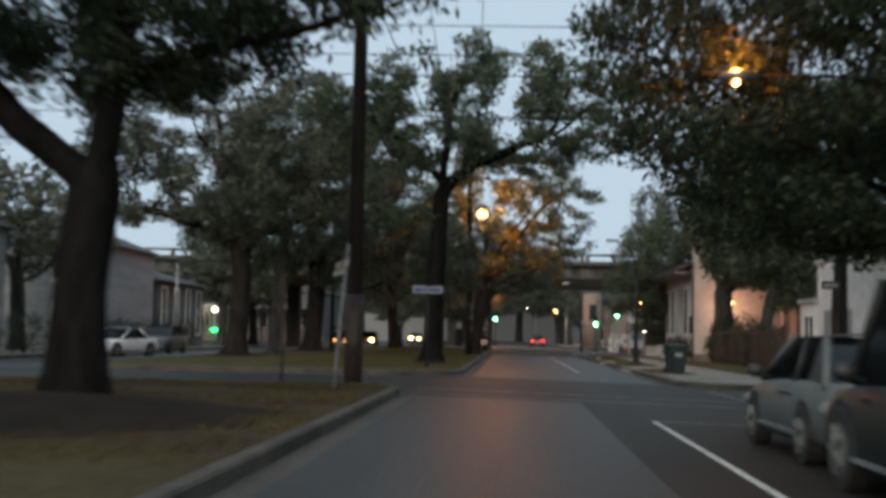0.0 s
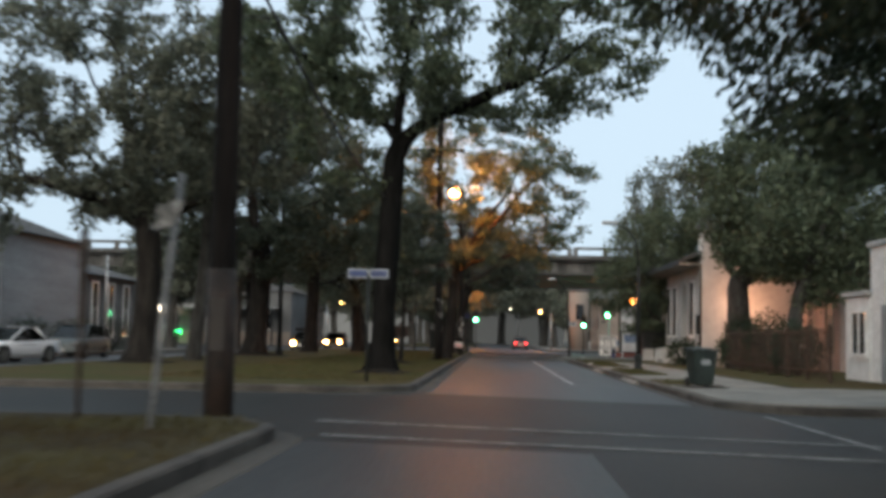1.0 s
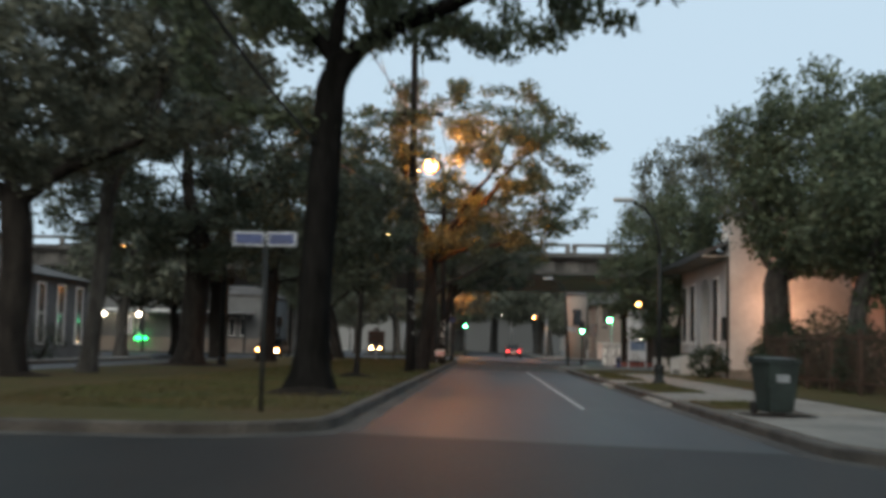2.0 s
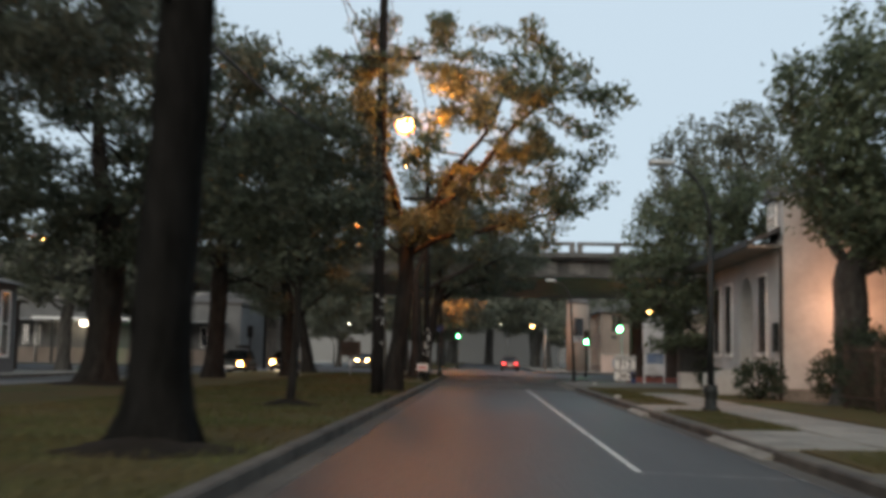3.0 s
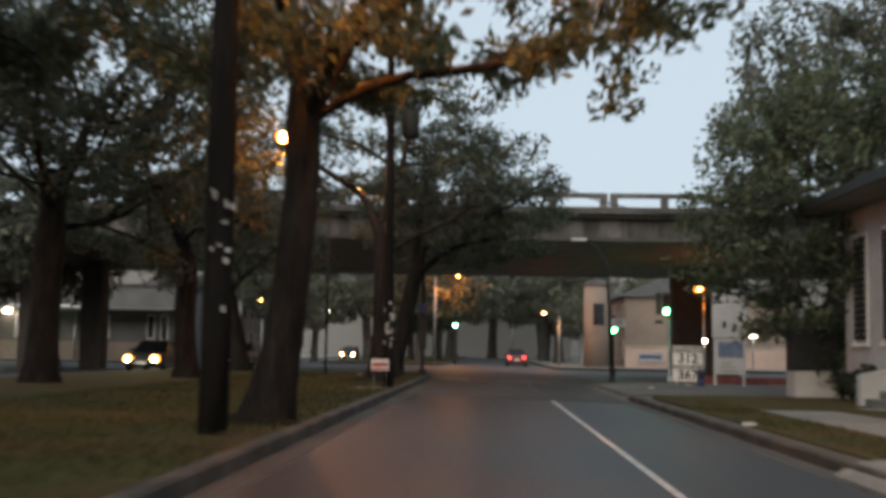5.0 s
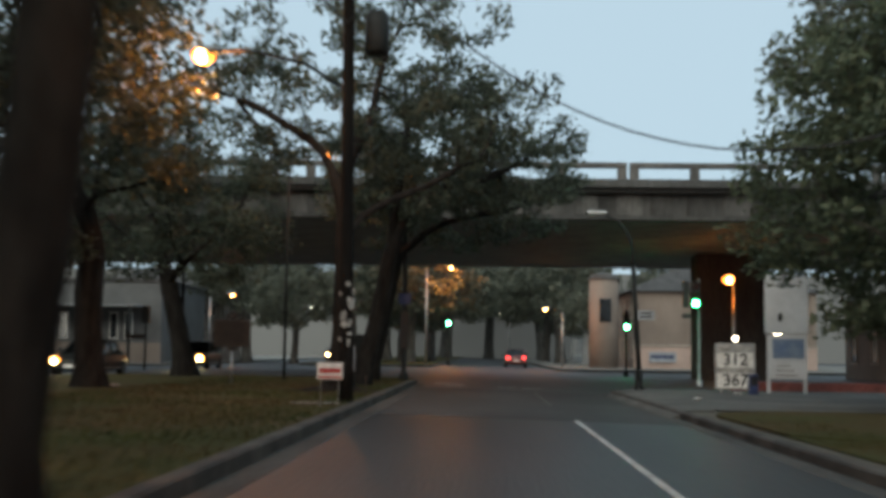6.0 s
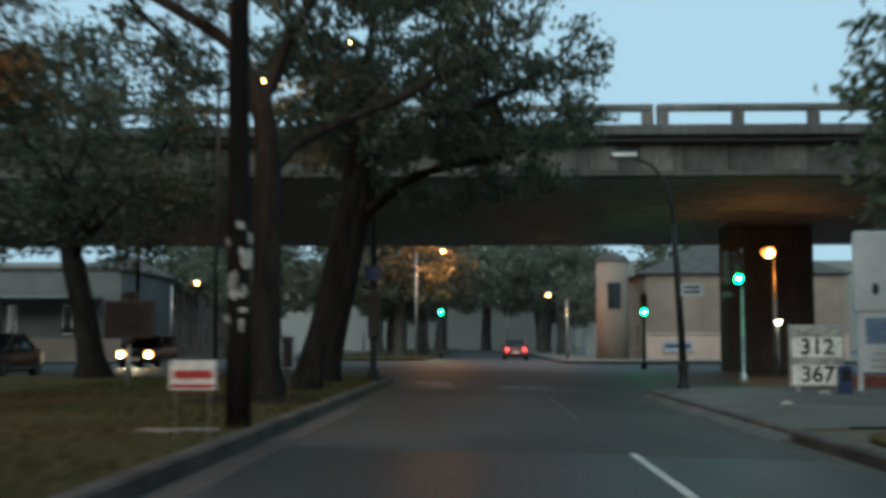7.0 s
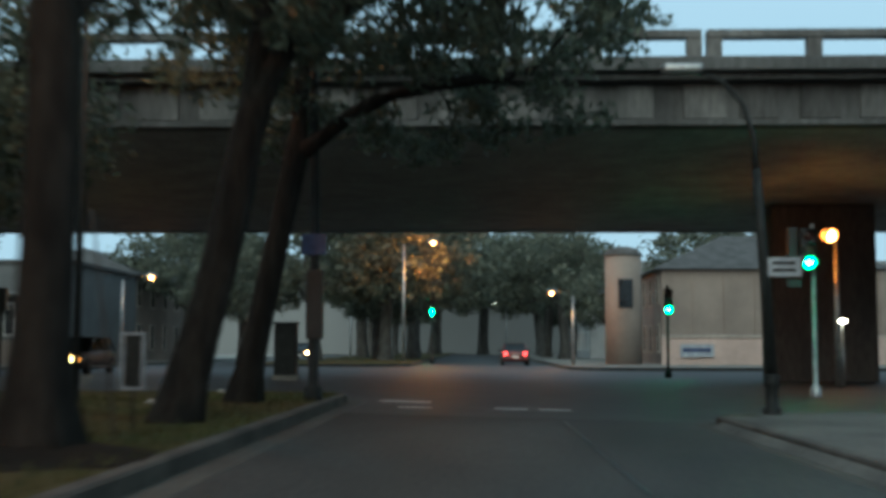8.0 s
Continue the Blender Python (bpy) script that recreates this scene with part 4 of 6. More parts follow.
lamp_arm(p3, [(-0.1, 0, 5.7), (-0.9, 0.2, 6.25), (-1.9, 0.45, 6.55), (-2.65, 0.65, 6.62)], SODIUM, size=1.3)
lamp_light(-4.68, 78.4, 6.3, 240)

lp3 = thing("street_lamp", -5.35, 92.4, MED_Z + 0.42, "slim street lamp among the oaks, lit amber", "street lamp", group="lit street lamps")
bm = B()
tube(bm, [(0, 0, -0.7), (0, 0, 3), (0, 0, 6.6)], [0.05, 0.045, 0.04], 8)
part("post", bm, DARKMETAL, lp3, smooth=True)
lamp_arm(lp3, [(0, 0, 6.4), (0.4, -0.25, 6.6), (0.95, -0.6, 6.65)], SODIUM)
lamp_light(-4.0, 91.3, 6.8, 90)
# Another added ball, standing for the halo of this lamp.
bm = B()
ball(bm, 1.25, -0.78, 6.5, 0.2)
part("globe", bm, SODIUM, lp3, "orange glow ball added round the lamp lens", smooth=True)
bm = B()
ball(bm, 1.25, -0.86, 6.5, 0.14)
part("bulb", bm, SODIUM_CORE, lp3, "white-hot bulb", smooth=True)


def lit_lamp(x, y, z, head, arm, label, watts, glass=SODIUM, material=GREYMETAL, lens=1.0):
    t = thing("street_lamp", x, y, z, label, "street lamp", group="lit street lamps")
    bm = B()
    tube(bm, [(0, 0, -0.3), (0, 0, head * 0.5), (0, 0, head - 0.25)], [0.11, 0.09, 0.06], 10)
    part("post", bm, material, t, smooth=True)
    lamp_arm(t, [(0, 0, head - 0.3), (arm[0] * 0.4, arm[1] * 0.4, head - 0.05), (arm[0], arm[1], head)], glass, size=lens)
    if watts:
        ln = math.hypot(*arm)
        lamp_light(x + arm[0] * (1 + 0.34 / ln), y + arm[1] * (1 + 0.34 / ln), z + head - 0.4, watts)
    return t


lit_lamp(6.3, 18.8, WALK_Z, 5.6, (-2.3, 0.3), "street lamp on a long arm among dark leaves, lit", 0, lens=0.5)
lamp_light(3.66, 19.15, 5.75, 110, size=0.08)
lit_lamp(-22.0, 75.6, -0.05, 5.8, (4.4, 0.0), "street lamp across the other carriageway, lit amber", 60, lens=0.6)
lit_lamp(12.6, 112.2, -0.19, 4.9, (-0.2, -0.35), "grey street lamp beneath the overpass, lit amber", 45, lens=1.6)
lit_lamp(-7.4, 127.2, 7.66, 9.65, (1.0, -0.3), "tall highway lamp standing on the overpass, lit", 0, lens=0.9)
lit_lamp(6.8, 146, -0.05, 4.5, (-1.0, -0.3), "far street lamp, lit amber", 160)
lit_lamp(-3.6, 146.5, 0.1, 7.5, (1.5, 0.1), "far street lamp lighting the oaks orange", 700)
lit_lamp(-17.8, 135.5, -0.15, 4.95, (1.2, 0.0), "street lamp beyond the overpass, lit amber", 40)
lit_lamp(-16, 160, -0.15, 5.0, (1.2, 0.0), "far street lamp, lit white", 0, COOL_LAMP)
lit_lamp(-11.6, 190, 0.1, 4.6, (1.2, 0.0), "far street lamp, lit white", 0, COOL_LAMP)
lit_lamp(4.8, 235, -0.1, 7.2, (-1.2, 0.0), "far street lamp, lit white", 0, COOL_LAMP)


def cobra_lamp(x, y, z, label, top=4.2, lean=0.0, reach=1.0, head=5.91, foot=1.0, blade=False):
    t = thing("street_lamp", x, y, z, label, "street lamp", group="unlit street lamps")
    bm = B()
    tube(bm, [(0, 0, -0.15), (0, 0, 0.12), (0, 0, 0.14), (0, 0, 0.42), (0, 0, 0.46), (0, 0, 0.62), (0, 0, 0.66)], [r * foot for r in (0.21, 0.21, 0.15, 0.14, 0.17, 0.17, 0.08)], 14)
    part("base", bm, DARKMETAL, t, "moulded dark iron base", smooth=True)
    bm = B()
    tube(bm, [(0, 0, 0.6), (lean * 0.55, 0, 2.5), (lean, 0, top)], [0.085, 0.075, 0.062], 12)
    part("post", bm, DARKMETAL, t, smooth=True)
    bm = B()
    rise = head - 0.03 - top
    tube(bm, [(lean - reach * u, 0, top + rise * v) for u, v in ((0, -0.03), (0.03, 0.32), (0.18, 0.64), (0.5, 0.88), (0.95, 1.0))], [0.05, 0.045, 0.04, 0.035, 0.03], 8)
    part("arm", bm, DARKMETAL, t, smooth=True)
    bm = B()
    box(bm, lean - reach * 0.85 - 0.62, lean - reach * 0.85, -0.14, 0.14, head - 0.07, head + 0.07, 0.05)
    part("lamp_head", bm, GREYMETAL, t, "pale grey lamp head, unlit", smooth=True)
    if blade:
        bm = B()
        box(bm, lean * 0.5 + 0.05, lean * 0.5 + 0.56, -0.075, -0.055, 2.13, 2.42, 0.006)
        pl = part("sign_plate", bm, SIGNPALE, t, "pale sign plate bolted to the post")
        bm = B()
        for h in (2.2, 2.31):
            box(bm, lean * 0.5 + 0.12, lean * 0.5 + 0.47, -0.081, -0.076, h, h + 0.05)
        part("lettering", bm, INK, pl, "dark bars of lettering")
    return t


cobra_lamp(6.0, 56.75, WALK_Z, "dark iron street lamp with a curved arm, unlit")
cobra_lamp(5.49, 92.0, WALK_Z, "dark iron street lamp with a curved arm, leaning slightly, unlit", top=3.8, lean=-0.17, reach=0.95, head=5.38, foot=0.68, blade=True)


def signal_head(parent, x, y, z):
    """Three lenses in a dark housing, the lowest lit green, facing the road users."""
    bm = B()
    box(bm, x - 0.17, x + 0.17, y - 0.1, y + 0.12, z - 0.17, z + 0.86, 0.03)
    h = part("signal_head", bm, BLACKPL, parent, "black signal housing")
    for k, m2 in ((0, GREEN), (1, LENS_OFF), (2, LENS_OFF)):
        bm = B()
        ball(bm, x, y - 0.10, z + 0.345 * k, 0.15, 0.06, 0.15)
        part("lens", bm, m2, h, "lit green lens" if k == 0 else "unlit lens", smooth=True)
        if k == 0:
            bm = B()
            ball(bm, x, y - 0.13, z, 0.105, 0.06, 0.105)
            part("bulb", bm, GREEN_CORE, h, "bright bulb behind the lens", smooth=True)
        bm = B()
        pts = [(x + 0.15 * math.cos(a), z + 0.345 * k + 0.15 * math.sin(a)) for a in (radians(-20 + 220 * i / 10) for i in range(11))]
        for (x0, z0), (x1, z1) in zip(pts, pts[1:]):
            bm.faces.new([bm.verts.new(q) for q in ((x0, y - 0.1, z0), (x1, y - 0.1, z1), (x1, y - 0.3, z1), (x0, y - 0.3, z0))])
        part("visor", bm, BLACKPL, h)


def signal_post(x, y, z, lens_z, label, post=DARKMETAL, side=0.0):
    t = thing("traffic_signal", x, y, z, label, "traffic signal", group="traffic signals")
    bm = B()
    tube(bm, [(0, 0, -0.2), (0, 0, 0.25), (0, 0, 0.3), (0, 0, lens_z + 1.0)], [0.16, 0.14, 0.065, 0.055], 10)
    part("post", bm, post, t, smooth=True)
    signal_head(t, side, -0.2, lens_z)
    lamp_light(x + side, y - 0.65, z + lens_z, 8, (0.05, 1.0, 0.55), 0.1)
    return t


signal_post(-1.97, 149.8, 0.1, 3.2, "traffic signal on a dark post showing green")
signal_post(9.35, 103.3, -0.19, 3.3, "traffic signal beside an overpass column showing green", side=-0.18, post=GREYMETAL)
sp = bpy.data.objects["traffic_signal.001"]
bm = B()
box(bm, -0.62, -0.4, -0.16, 0.18, 3.15, 4.2, 0.03)
box(bm, -0.42, -0.15, -0.02, 0.02, 3.9, 3.96)
part("side_head", bm, BLACKPL, sp, "black signal housing turned to the side street")
bm = B()
box(bm, -0.66, -0.3, -0.03, -0.01, 2.72, 2.9, 0.004)
part("plate", bm, BLACKPL, sp, "small dark plate")
signal_post(8.75, 122.2, -0.19, 2.75, "traffic signal beyond the overpass showing green")
# the signal seen from behind at the tip of the lawn
sg = thing("traffic_signal", -1.71, 93.3, MED_Z, "tall dark signal pole seen from behind with a blue plate", "traffic signal", group="traffic signals")
bm = B()
tube(bm, [(0, 0, -0.2), (0, 0, 0.2), (0, 0, 0.25), (0, 0, 2.9), (-0.06, 0, 6.0), (-0.1, 0, 9.4)], [0.17, 0.15, 0.085, 0.08, 0.072, 0.062], 10)
part("post", bm, DARKMETAL, sg, smooth=True)
bm = B()
box(bm, -0.13, 0.15, -0.1, 0.14, 1.0, 2.15, 0.03)
part("signal_head", bm, BLACKPL, sg, "back of a black signal housing")
bm = B()
box(bm, -0.2, 0.2, -0.09, -0.06, 2.4, 2.75, 0.01)
part("plate", bm, BLUE, sg, "blue sign plate")

bs = thing("traffic_signal", -17.1, 118.0, -0.1, "dark traffic signal on a thin post seen from behind", "traffic signal", group="traffic signals")
bm = B()
tube(bm, [(0, 0, -0.2), (0, 0, 3.2)], 0.06, 10)
part("post", bm, DARKMETAL, bs, smooth=True)
bm = B()
box(bm, -0.22, 0.2, -0.14, 0.12, 2.45, 3.35, 0.03)
box(bm, -0.16, 0.14, 0.1, 0.3, 2.55, 3.28, 0.03)
part("signal_head", bm, BLACKPL, bs, "back of a black signal housing")
bm = B()
box(bm, -1.1, -0.08, -0.03, 0.0, 1.62, 1.86, 0.01)
part("plate", bm, DARKRUST, bs, "dark name plate on a bracket")
utility_pole(-18.1, 129.4, -0.15, 9.5, 0.12, "dark wooden pole beyond the overpass")

# overhead wires
for yy, zz, sag in ((29.8, 7.0, 0.25), (30.2, 8.2, 0.25), (30.6, 8.9, 0.3), (29.4, 9.4, 0.3)):
    cable(((-45, yy, zz + 0.4), (40, yy + 1.0, zz)), 0.014, sag)
cable(((-3.32, 24.75, 9.0), (-2.3, 60.6, 9.45)), 0.016, 0.7)
cable(((-3.1, 60.6, 9.55), (-2.5, 77.5, 7.75)), 0.014, 0.3)
cable(((-1.4, 60.6, 9.55), (-0.8, 77.5, 7.75)), 0.014, 0.3)
cable(((-1.8, 60.6, 9.55), (-0.6, 20, 11.0)), 0.012, 0.4)
cable(((-2.9, 60.6, 9.55), (-2.2, 20, 11.0)), 0.012, 0.4)
cable(((-3.3, 24.75, 6.4), (-2.25, 60.4, 6.9)), 0.026, 1.7, "thick black telephone cable", 24)
cable(((-0.72, 77.5, 7.75), (9.8, 72.9, 5.86)), 0.017, 2.36, "thick sagging black service cable over the road", 24)

# pale leaning post and thin sign post on the near lawn
t = thing("leaning_post", -3.3, 21.2, MED_Z, "pale grey leaning steel post with a torn rag near its top", "post")
bm = B()
tube(bm, [(0, 0, -0.2), (0.08, 0.12, 1.3), (0.18, 0.26, 2.68)], [0.036, 0.034, 0.032], 12)
part("post", bm, GALV, t, smooth=True)
bm = B()
rg = random.Random(3)
rows = []
for k in range(5):
    zz = 2.36 - 0.07 * k
    rows.append([bm.verts.new((0.10 + 0.13 * u - 0.02 * k + rg.uniform(-0.012, 0.012), 0.17 - 0.03 * math.sin(4 * u + k) - 0.03 * (1 - abs(u)), zz + 0.04 * u)) for u in (-1, -0.5, 0, 0.5, 1)])
for a, c in zip(rows, rows[1:]):
    for k in range(4):
        bm.faces.new((a[k], a[k + 1], c[k + 1], c[k]))
bmesh.ops.solidify(bm, geom=list(bm.faces), thickness=0.006)
part("rag", bm, PAPER, t, "torn pale rag", smooth=True)
t = thing("sign_post", -4.55, 22.6, MED_Z, "thin dark sign post with a small plate seen edge-on", "sign post")
bm = B()
tube(bm, [(0, 0, -0.2), (0, 0, 2.15)], 0.03, 8)
part("post", bm, RUSTMETAL, t, smooth=True)
bm = B()
box(bm, -0.02, 0.02, -0.1, 0.1, 1.7, 2.15, 0.005)
part("plate", bm, RUSTMETAL, t)


def street_sign(x, y, z):
    t = thing("street_sign", x, y, z, "steel post with two white and blue street name blades", "street sign")
    bm = B()
    tube(bm, [(0, 0, -0.2), (-0.01, 0, 2.36)], 0.032, 8)
    part("post", bm, DARKMETAL, t, smooth=True)
    for nm, x0, x1, ang, h in (("blade", -0.46, -0.02, 6, 2.36), ("blade", 0.02, 0.44, -10, 2.36)):
        bm = B()
        m = Matrix.Rotation(radians(ang), 4, "Z")
        box(bm, x0, x1, -0.012, 0.012, h - 0.1, h + 0.1, 0.004, m)
        bl = part(nm, bm, SIGNPALE, t, "faded white street name blade")
        bm = B()
        lo, hi = (x0 + 0.03, x1 - 0.03)
        box(bm, lo, hi, -0.02, -0.013, h - 0.07, h + 0.07, 0, m)
        part("lettering", bm, BLUE, bl, "blue bar of lettering")
    return t


street_sign(-2.55, 34.95, MED_Z)


# ---- bins ----
def wheelie_bin(x, y, z, label, turn=0):
    t = thing("wheeled_bin", x, y, z, label, "bin", group="wheeled bins", turn=turn)
    bm = B()
    lo = [(-0.24, -0.26), (0.24, -0.26), (0.24, 0.24), (-0.24, 0.24)]
    hi = [(-0.31, -0.36), (0.31, -0.36), (0.31, 0.34), (-0.31, 0.34)]
    a = [bm.verts.new((u, v, 0.04)) for u, v in lo]
    b = [bm.verts.new((u, v, 0.9)) for u, v in hi]
    bm.faces.new(a[::-1]), bm.faces.new(b)
    for i in range(4):
        bm.faces.new((a[i], a[(i + 1) % 4], b[(i + 1) % 4], b[i]))
    bmesh.ops.bevel(bm, geom=list(bm.edges), offset=0.035, segments=2, affect="EDGES")
    part("body", bm, BINMAT, t, "dark green-black plastic body", smooth=False)
    bm = B()
    box(bm, -0.33, 0.33, -0.38, 0.36, 0.86, 0.91, 0.012)
    part("rim", bm, BINMAT, t)
    bm = B()
    prism(bm, [(-0.34, -0.40), (0.34, -0.40), (0.34, 0.36), (-0.34, 0.36)], 0.915, lambda u, v: 0.945 + 0.05 * (v + 0.4), bevel=0.015)
    part("lid", bm, BINMAT, t, "slightly domed lid")
    bm = B()
    tube(bm, [(-0.28, 0.42, 0.9), (0.28, 0.42, 0.9)], 0.018, 8)
    part("handle", bm, BINMAT, t)
    for s in (-0.26, 0.26):
        bm = B()
        tube(bm, [(s - 0.03, 0.27, 0.11), (s + 0.03, 0.27, 0.11)], 0.11, 14)
        part("wheel", bm, TYRE, t)
    bm = B()
    box(bm, -0.12, 0.12, -0.335, -0.325, 0.55, 0.72)
    part("sticker", bm, GREYMETAL, t, "faded square sticker")
    return t


# Flat dark disc laid on the pavement under the bin.
root_mound(5.55, 39.4, 0.75, z=0.012, rise=0.25)
wheelie_bin(5.5, 39.5, 0.03, "dark plastic wheeled bin standing at the pavement corner", 12)
wheelie_bin(8.5, 31.6, -0.19, "dark plastic wheeled bin standing in the side street", -20)


# ---- vehicles ----
def wheel(parent, x, y, r, side):
    bm = B()
    s = side
    tube(bm, [(x - 0.10, y, r), (x - 0.09, y, r), (x + 0.09, y, r), (x + 0.10, y, r)], [r * 0.93, r, r, r * 0.93], 20)
    w = part("wheel", bm, TYRE, parent, "black tyre", smooth=False)
    bm = B()
    tube(bm, [(x + s * 0.085, y, r), (x + s * 0.112, y, r)], [r * 0.66, r * 0.62], 16)
    for k in range(5):
        a = 2 * math.pi * k / 5
        tube(bm, [(x + s * 0.115, y, r), (x + s * 0.115, y + math.cos(a) * r * 0.58, r + math.sin(a) * r * 0.58)], [0.045, 0.03], 6)
    part("rim", bm, RIM, w, "dull alloy rim")
    return w


def car(name, x, y, z, turn, paint, label, length=4.6, width=1.78, height=1.45, style="wagon", lights=None, wb=2.75, r=0.32):
    """A car whose nose points along +y before its turn."""
    t = thing(name, x, y, z, label, "car", group="cars", turn=turn)
    L, W, H = length / 2, width / 2, height
    belt = H * (0.52 if style == "van" else 0.62)
    # lower body, lofted over stations along its length
    st = [(-L, 0.42, belt - 0.10, 0.86), (-L + 0.10, 0.28, belt + 0.02, 0.94), (-L + 0.6, 0.22, belt + 0.03, 1.0), (0, 0.2, belt, 1.0), (L - 1.25, 0.2, belt - 0.03, 1.0), (L - 0.55, 0.22, belt - 0.13, 0.97), (L - 0.14, 0.26, belt - 0.24, 0.9), (L, 0.36, belt - 0.36, 0.78)]
    bm = B()
    rings = []
    for yy, zb, zt, f in st:
        w = W * f
        prof = [(-w * 0.86, zb), (-w * 0.97, zb + 0.08), (-w, (zb + zt) * 0.5), (-w * 0.97, zt - 0.06), (-w * 0.88, zt), (w * 0.88, zt), (w * 0.97, zt - 0.06), (w, (zb + zt) * 0.5), (w * 0.97, zb + 0.08), (w * 0.86, zb)]
        rings.append([bm.verts.new((u, yy, v)) for u, v in prof])
    for a, b in zip(rings, rings[1:]):
        for k in range(10):
            bm.faces.new((a[k], a[(k + 1) % 10], b[(k + 1) % 10], b[k]))
    bm.faces.new(rings[0]), bm.faces.new(rings[-1][::-1])
    bmesh.ops.recalc_face_normals(bm, faces=bm.faces)
    part("body", bm, paint, t, "painted metal body", smooth=True)
    # cabin
    if style == "sedan":
        c0, c1, c2, c3 = -L + 0.75, -L + 1.45, L - 2.2, L - 1.25
    elif style == "van":
        c0, c1, c2, c3 = -L + 0.1, -L + 0.22, L - 1.42, L - 1.1
    elif style == "suv":
        c0, c1, c2, c3 = -L + 0.12, -L + 0.35, L - 1.95, L - 1.15
    else:
        c0, c1, c2, c3 = -L + 0.15, -L + 0.62, L - 2.15, L - 1.1
    wl_, wt = W * 0.90, W * 0.72
    lo = ((-wl_, c0, belt - 0.02), (wl_, c0, belt - 0.02), (wl_, c3, belt - 0.05), (-wl_, c3, belt - 0.05))
    hi = ((-wt, c1, H - 0.05), (wt, c1, H - 0.05), (wt, c2, H - 0.05), (-wt, c2, H - 0.05))
    for i, nm in enumerate(("rear_window", "side_window", "windscreen", "side_window")):
        bm = B()
        bm.faces.new([bm.verts.new(q) for q in (lo[i], lo[(i + 1) % 4], hi[(i + 1) % 4], hi[i])])
        bmesh.ops.solidify(bm, geom=list(bm.faces), thickness=0.012)
        part(nm, bm, CARGLASS, t, "dark tinted glass")
    bm = B()
    n = 6
    rows = []
    for j in range(n + 1):
        f = j / n
        yy = c1 - 0.08 + (c2 - c1 + 0.16) * f
        rows.append([bm.verts.new((wt * 1.03 * u, yy, H - 0.055 + 0.055 * (1 - u * u) * (0.6 + 0.4 * math.sin(math.pi * f)))) for u in (-1, -0.7, -0.3, 0, 0.3, 0.7, 1)])
    for a, b in zip(rows, rows[1:]):
        for k in range(6):
            bm.faces.new((a[k], a[k + 1], b[k + 1], b[k]))
    bmesh.ops.solidify(bm, geom=list(bm.faces), thickness=0.04)
    part("roof", bm, paint, t, smooth=True)
    for s in (-1, 1):
        for (ya, yb, rr) in ((c0, c1, 0.045), (c3, c2, 0.035)):
            bm = B()
            tube(bm, [(s * (wl_ + 0.01), ya, belt - 0.03), (s * (wt + 0.02), yb, H - 0.05)], rr, 8)
            part("pillar", bm, paint, t, smooth=True)
        if style == "wagon":
            yb = c1 + 0.08
            bm = B()
            q = [(s * (wl_ + 0.012), yb - 0.42, belt - 0.04), (s * (wl_ + 0.012), yb + 0.22, belt - 0.04), (s * (wt + 0.016), yb + 0.16, H - 0.05), (s * (wt + 0.016), yb - 0.1, H - 0.05)]
            bm.faces.new([bm.verts.new(c) for c in q])
            bmesh.ops.solidify(bm, geom=list(bm.faces), thickness=0.02)
            part("pillar", bm, paint, t, "broad painted pillar")
        for yb in (((c1 + c2) / 2 + 0.15,) if style == "wagon" else ((c1 + c2) / 2 + 0.25, c1 + 0.45)):
            bm = B()
            tube(bm, [(s * (wl_ + 0.005), yb - 0.05, belt - 0.03), (s * (wt + 0.012), yb, H - 0.05)], 0.03, 8)
            part("pillar", bm, paint if yb < (c1 + c2) / 2 else BLACKPL, t, smooth=True)
        bm = B()
        box(bm, s * W - 0.012, s * W + 0.012, -L + 0.9, L - 0.95, 0.30, 0.345, 0.004)
        part("side_strip", bm, GREYMETAL, t, "pale sill strip")
        for yy in (c1 + 0.75, c2 - 0.35):
            bm = B()
            box(bm, s * W * 0.985 - 0.02, s * W * 0.985 + 0.02, yy, yy + 0.2, belt - 0.16, belt - 0.125, 0.005)
            part("door_handle", bm, BLACKPL, t)
        bm = B()
        ball(bm, s * (W + 0.10), c3 - 0.45, belt + 0.08, 0.11, 0.07, 0.085)
        tube(bm, [(s * (W - 0.06), c3 - 0.42, belt), (s * (W + 0.06), c3 - 0.43, belt + 0.05)], 0.025, 6)
        part("mirror", bm, BLACKPL, t, smooth=True)
        # Lit headlights are oversized so the glass carries their glare.
        bm = B()
        ball(bm, s * W * 0.70, L - 0.06, belt - 0.33, 0.23, 0.09, 0.19 if lights == "head" else 0.11)
        part("headlight", bm, HEAD if lights == "head" else CLEAR, t, "lit headlight" if lights == "head" else "clear headlight")
        if lights == "head":
            bm = B()
            ball(bm, s * W * 0.70, L + 0.03, belt - 0.33, 0.13, 0.06, 0.12)
            part("bulb", bm, HEAD_CORE, t, "bright headlight bulb", smooth=True)
        bm = B()
        box(bm, s * W * 0.72 - 0.1, s * W * 0.72 + 0.1, -L - 0.015, -L + 0.1, belt - 0.26, belt - 0.04, 0.03)
        part("tail_light", bm, TAIL if lights == "tail" else TAILOFF, t, "lit red tail light" if lights == "tail" else "red tail light")
        for yy in (-wb / 2 - 0.05, wb / 2 - 0.05):
            bm = B()
            k = 14
            arc = [(yy + math.cos(a) * (r + 0.07), r + math.sin(a) * (r + 0.07)) for a in (math.pi * i / k for i in range(k + 1))]
            inn = [(yy + math.cos(a) * (r - 0.02), r + math.sin(a) * (r - 0.02)) for a in (math.pi * i / k for i in range(k + 1))]
            for i in range(k):
                bm.faces.new([bm.verts.new((s * (W + 0.004), *q)) for q in (arc[i], arc[i + 1], inn[i + 1], inn[i])])
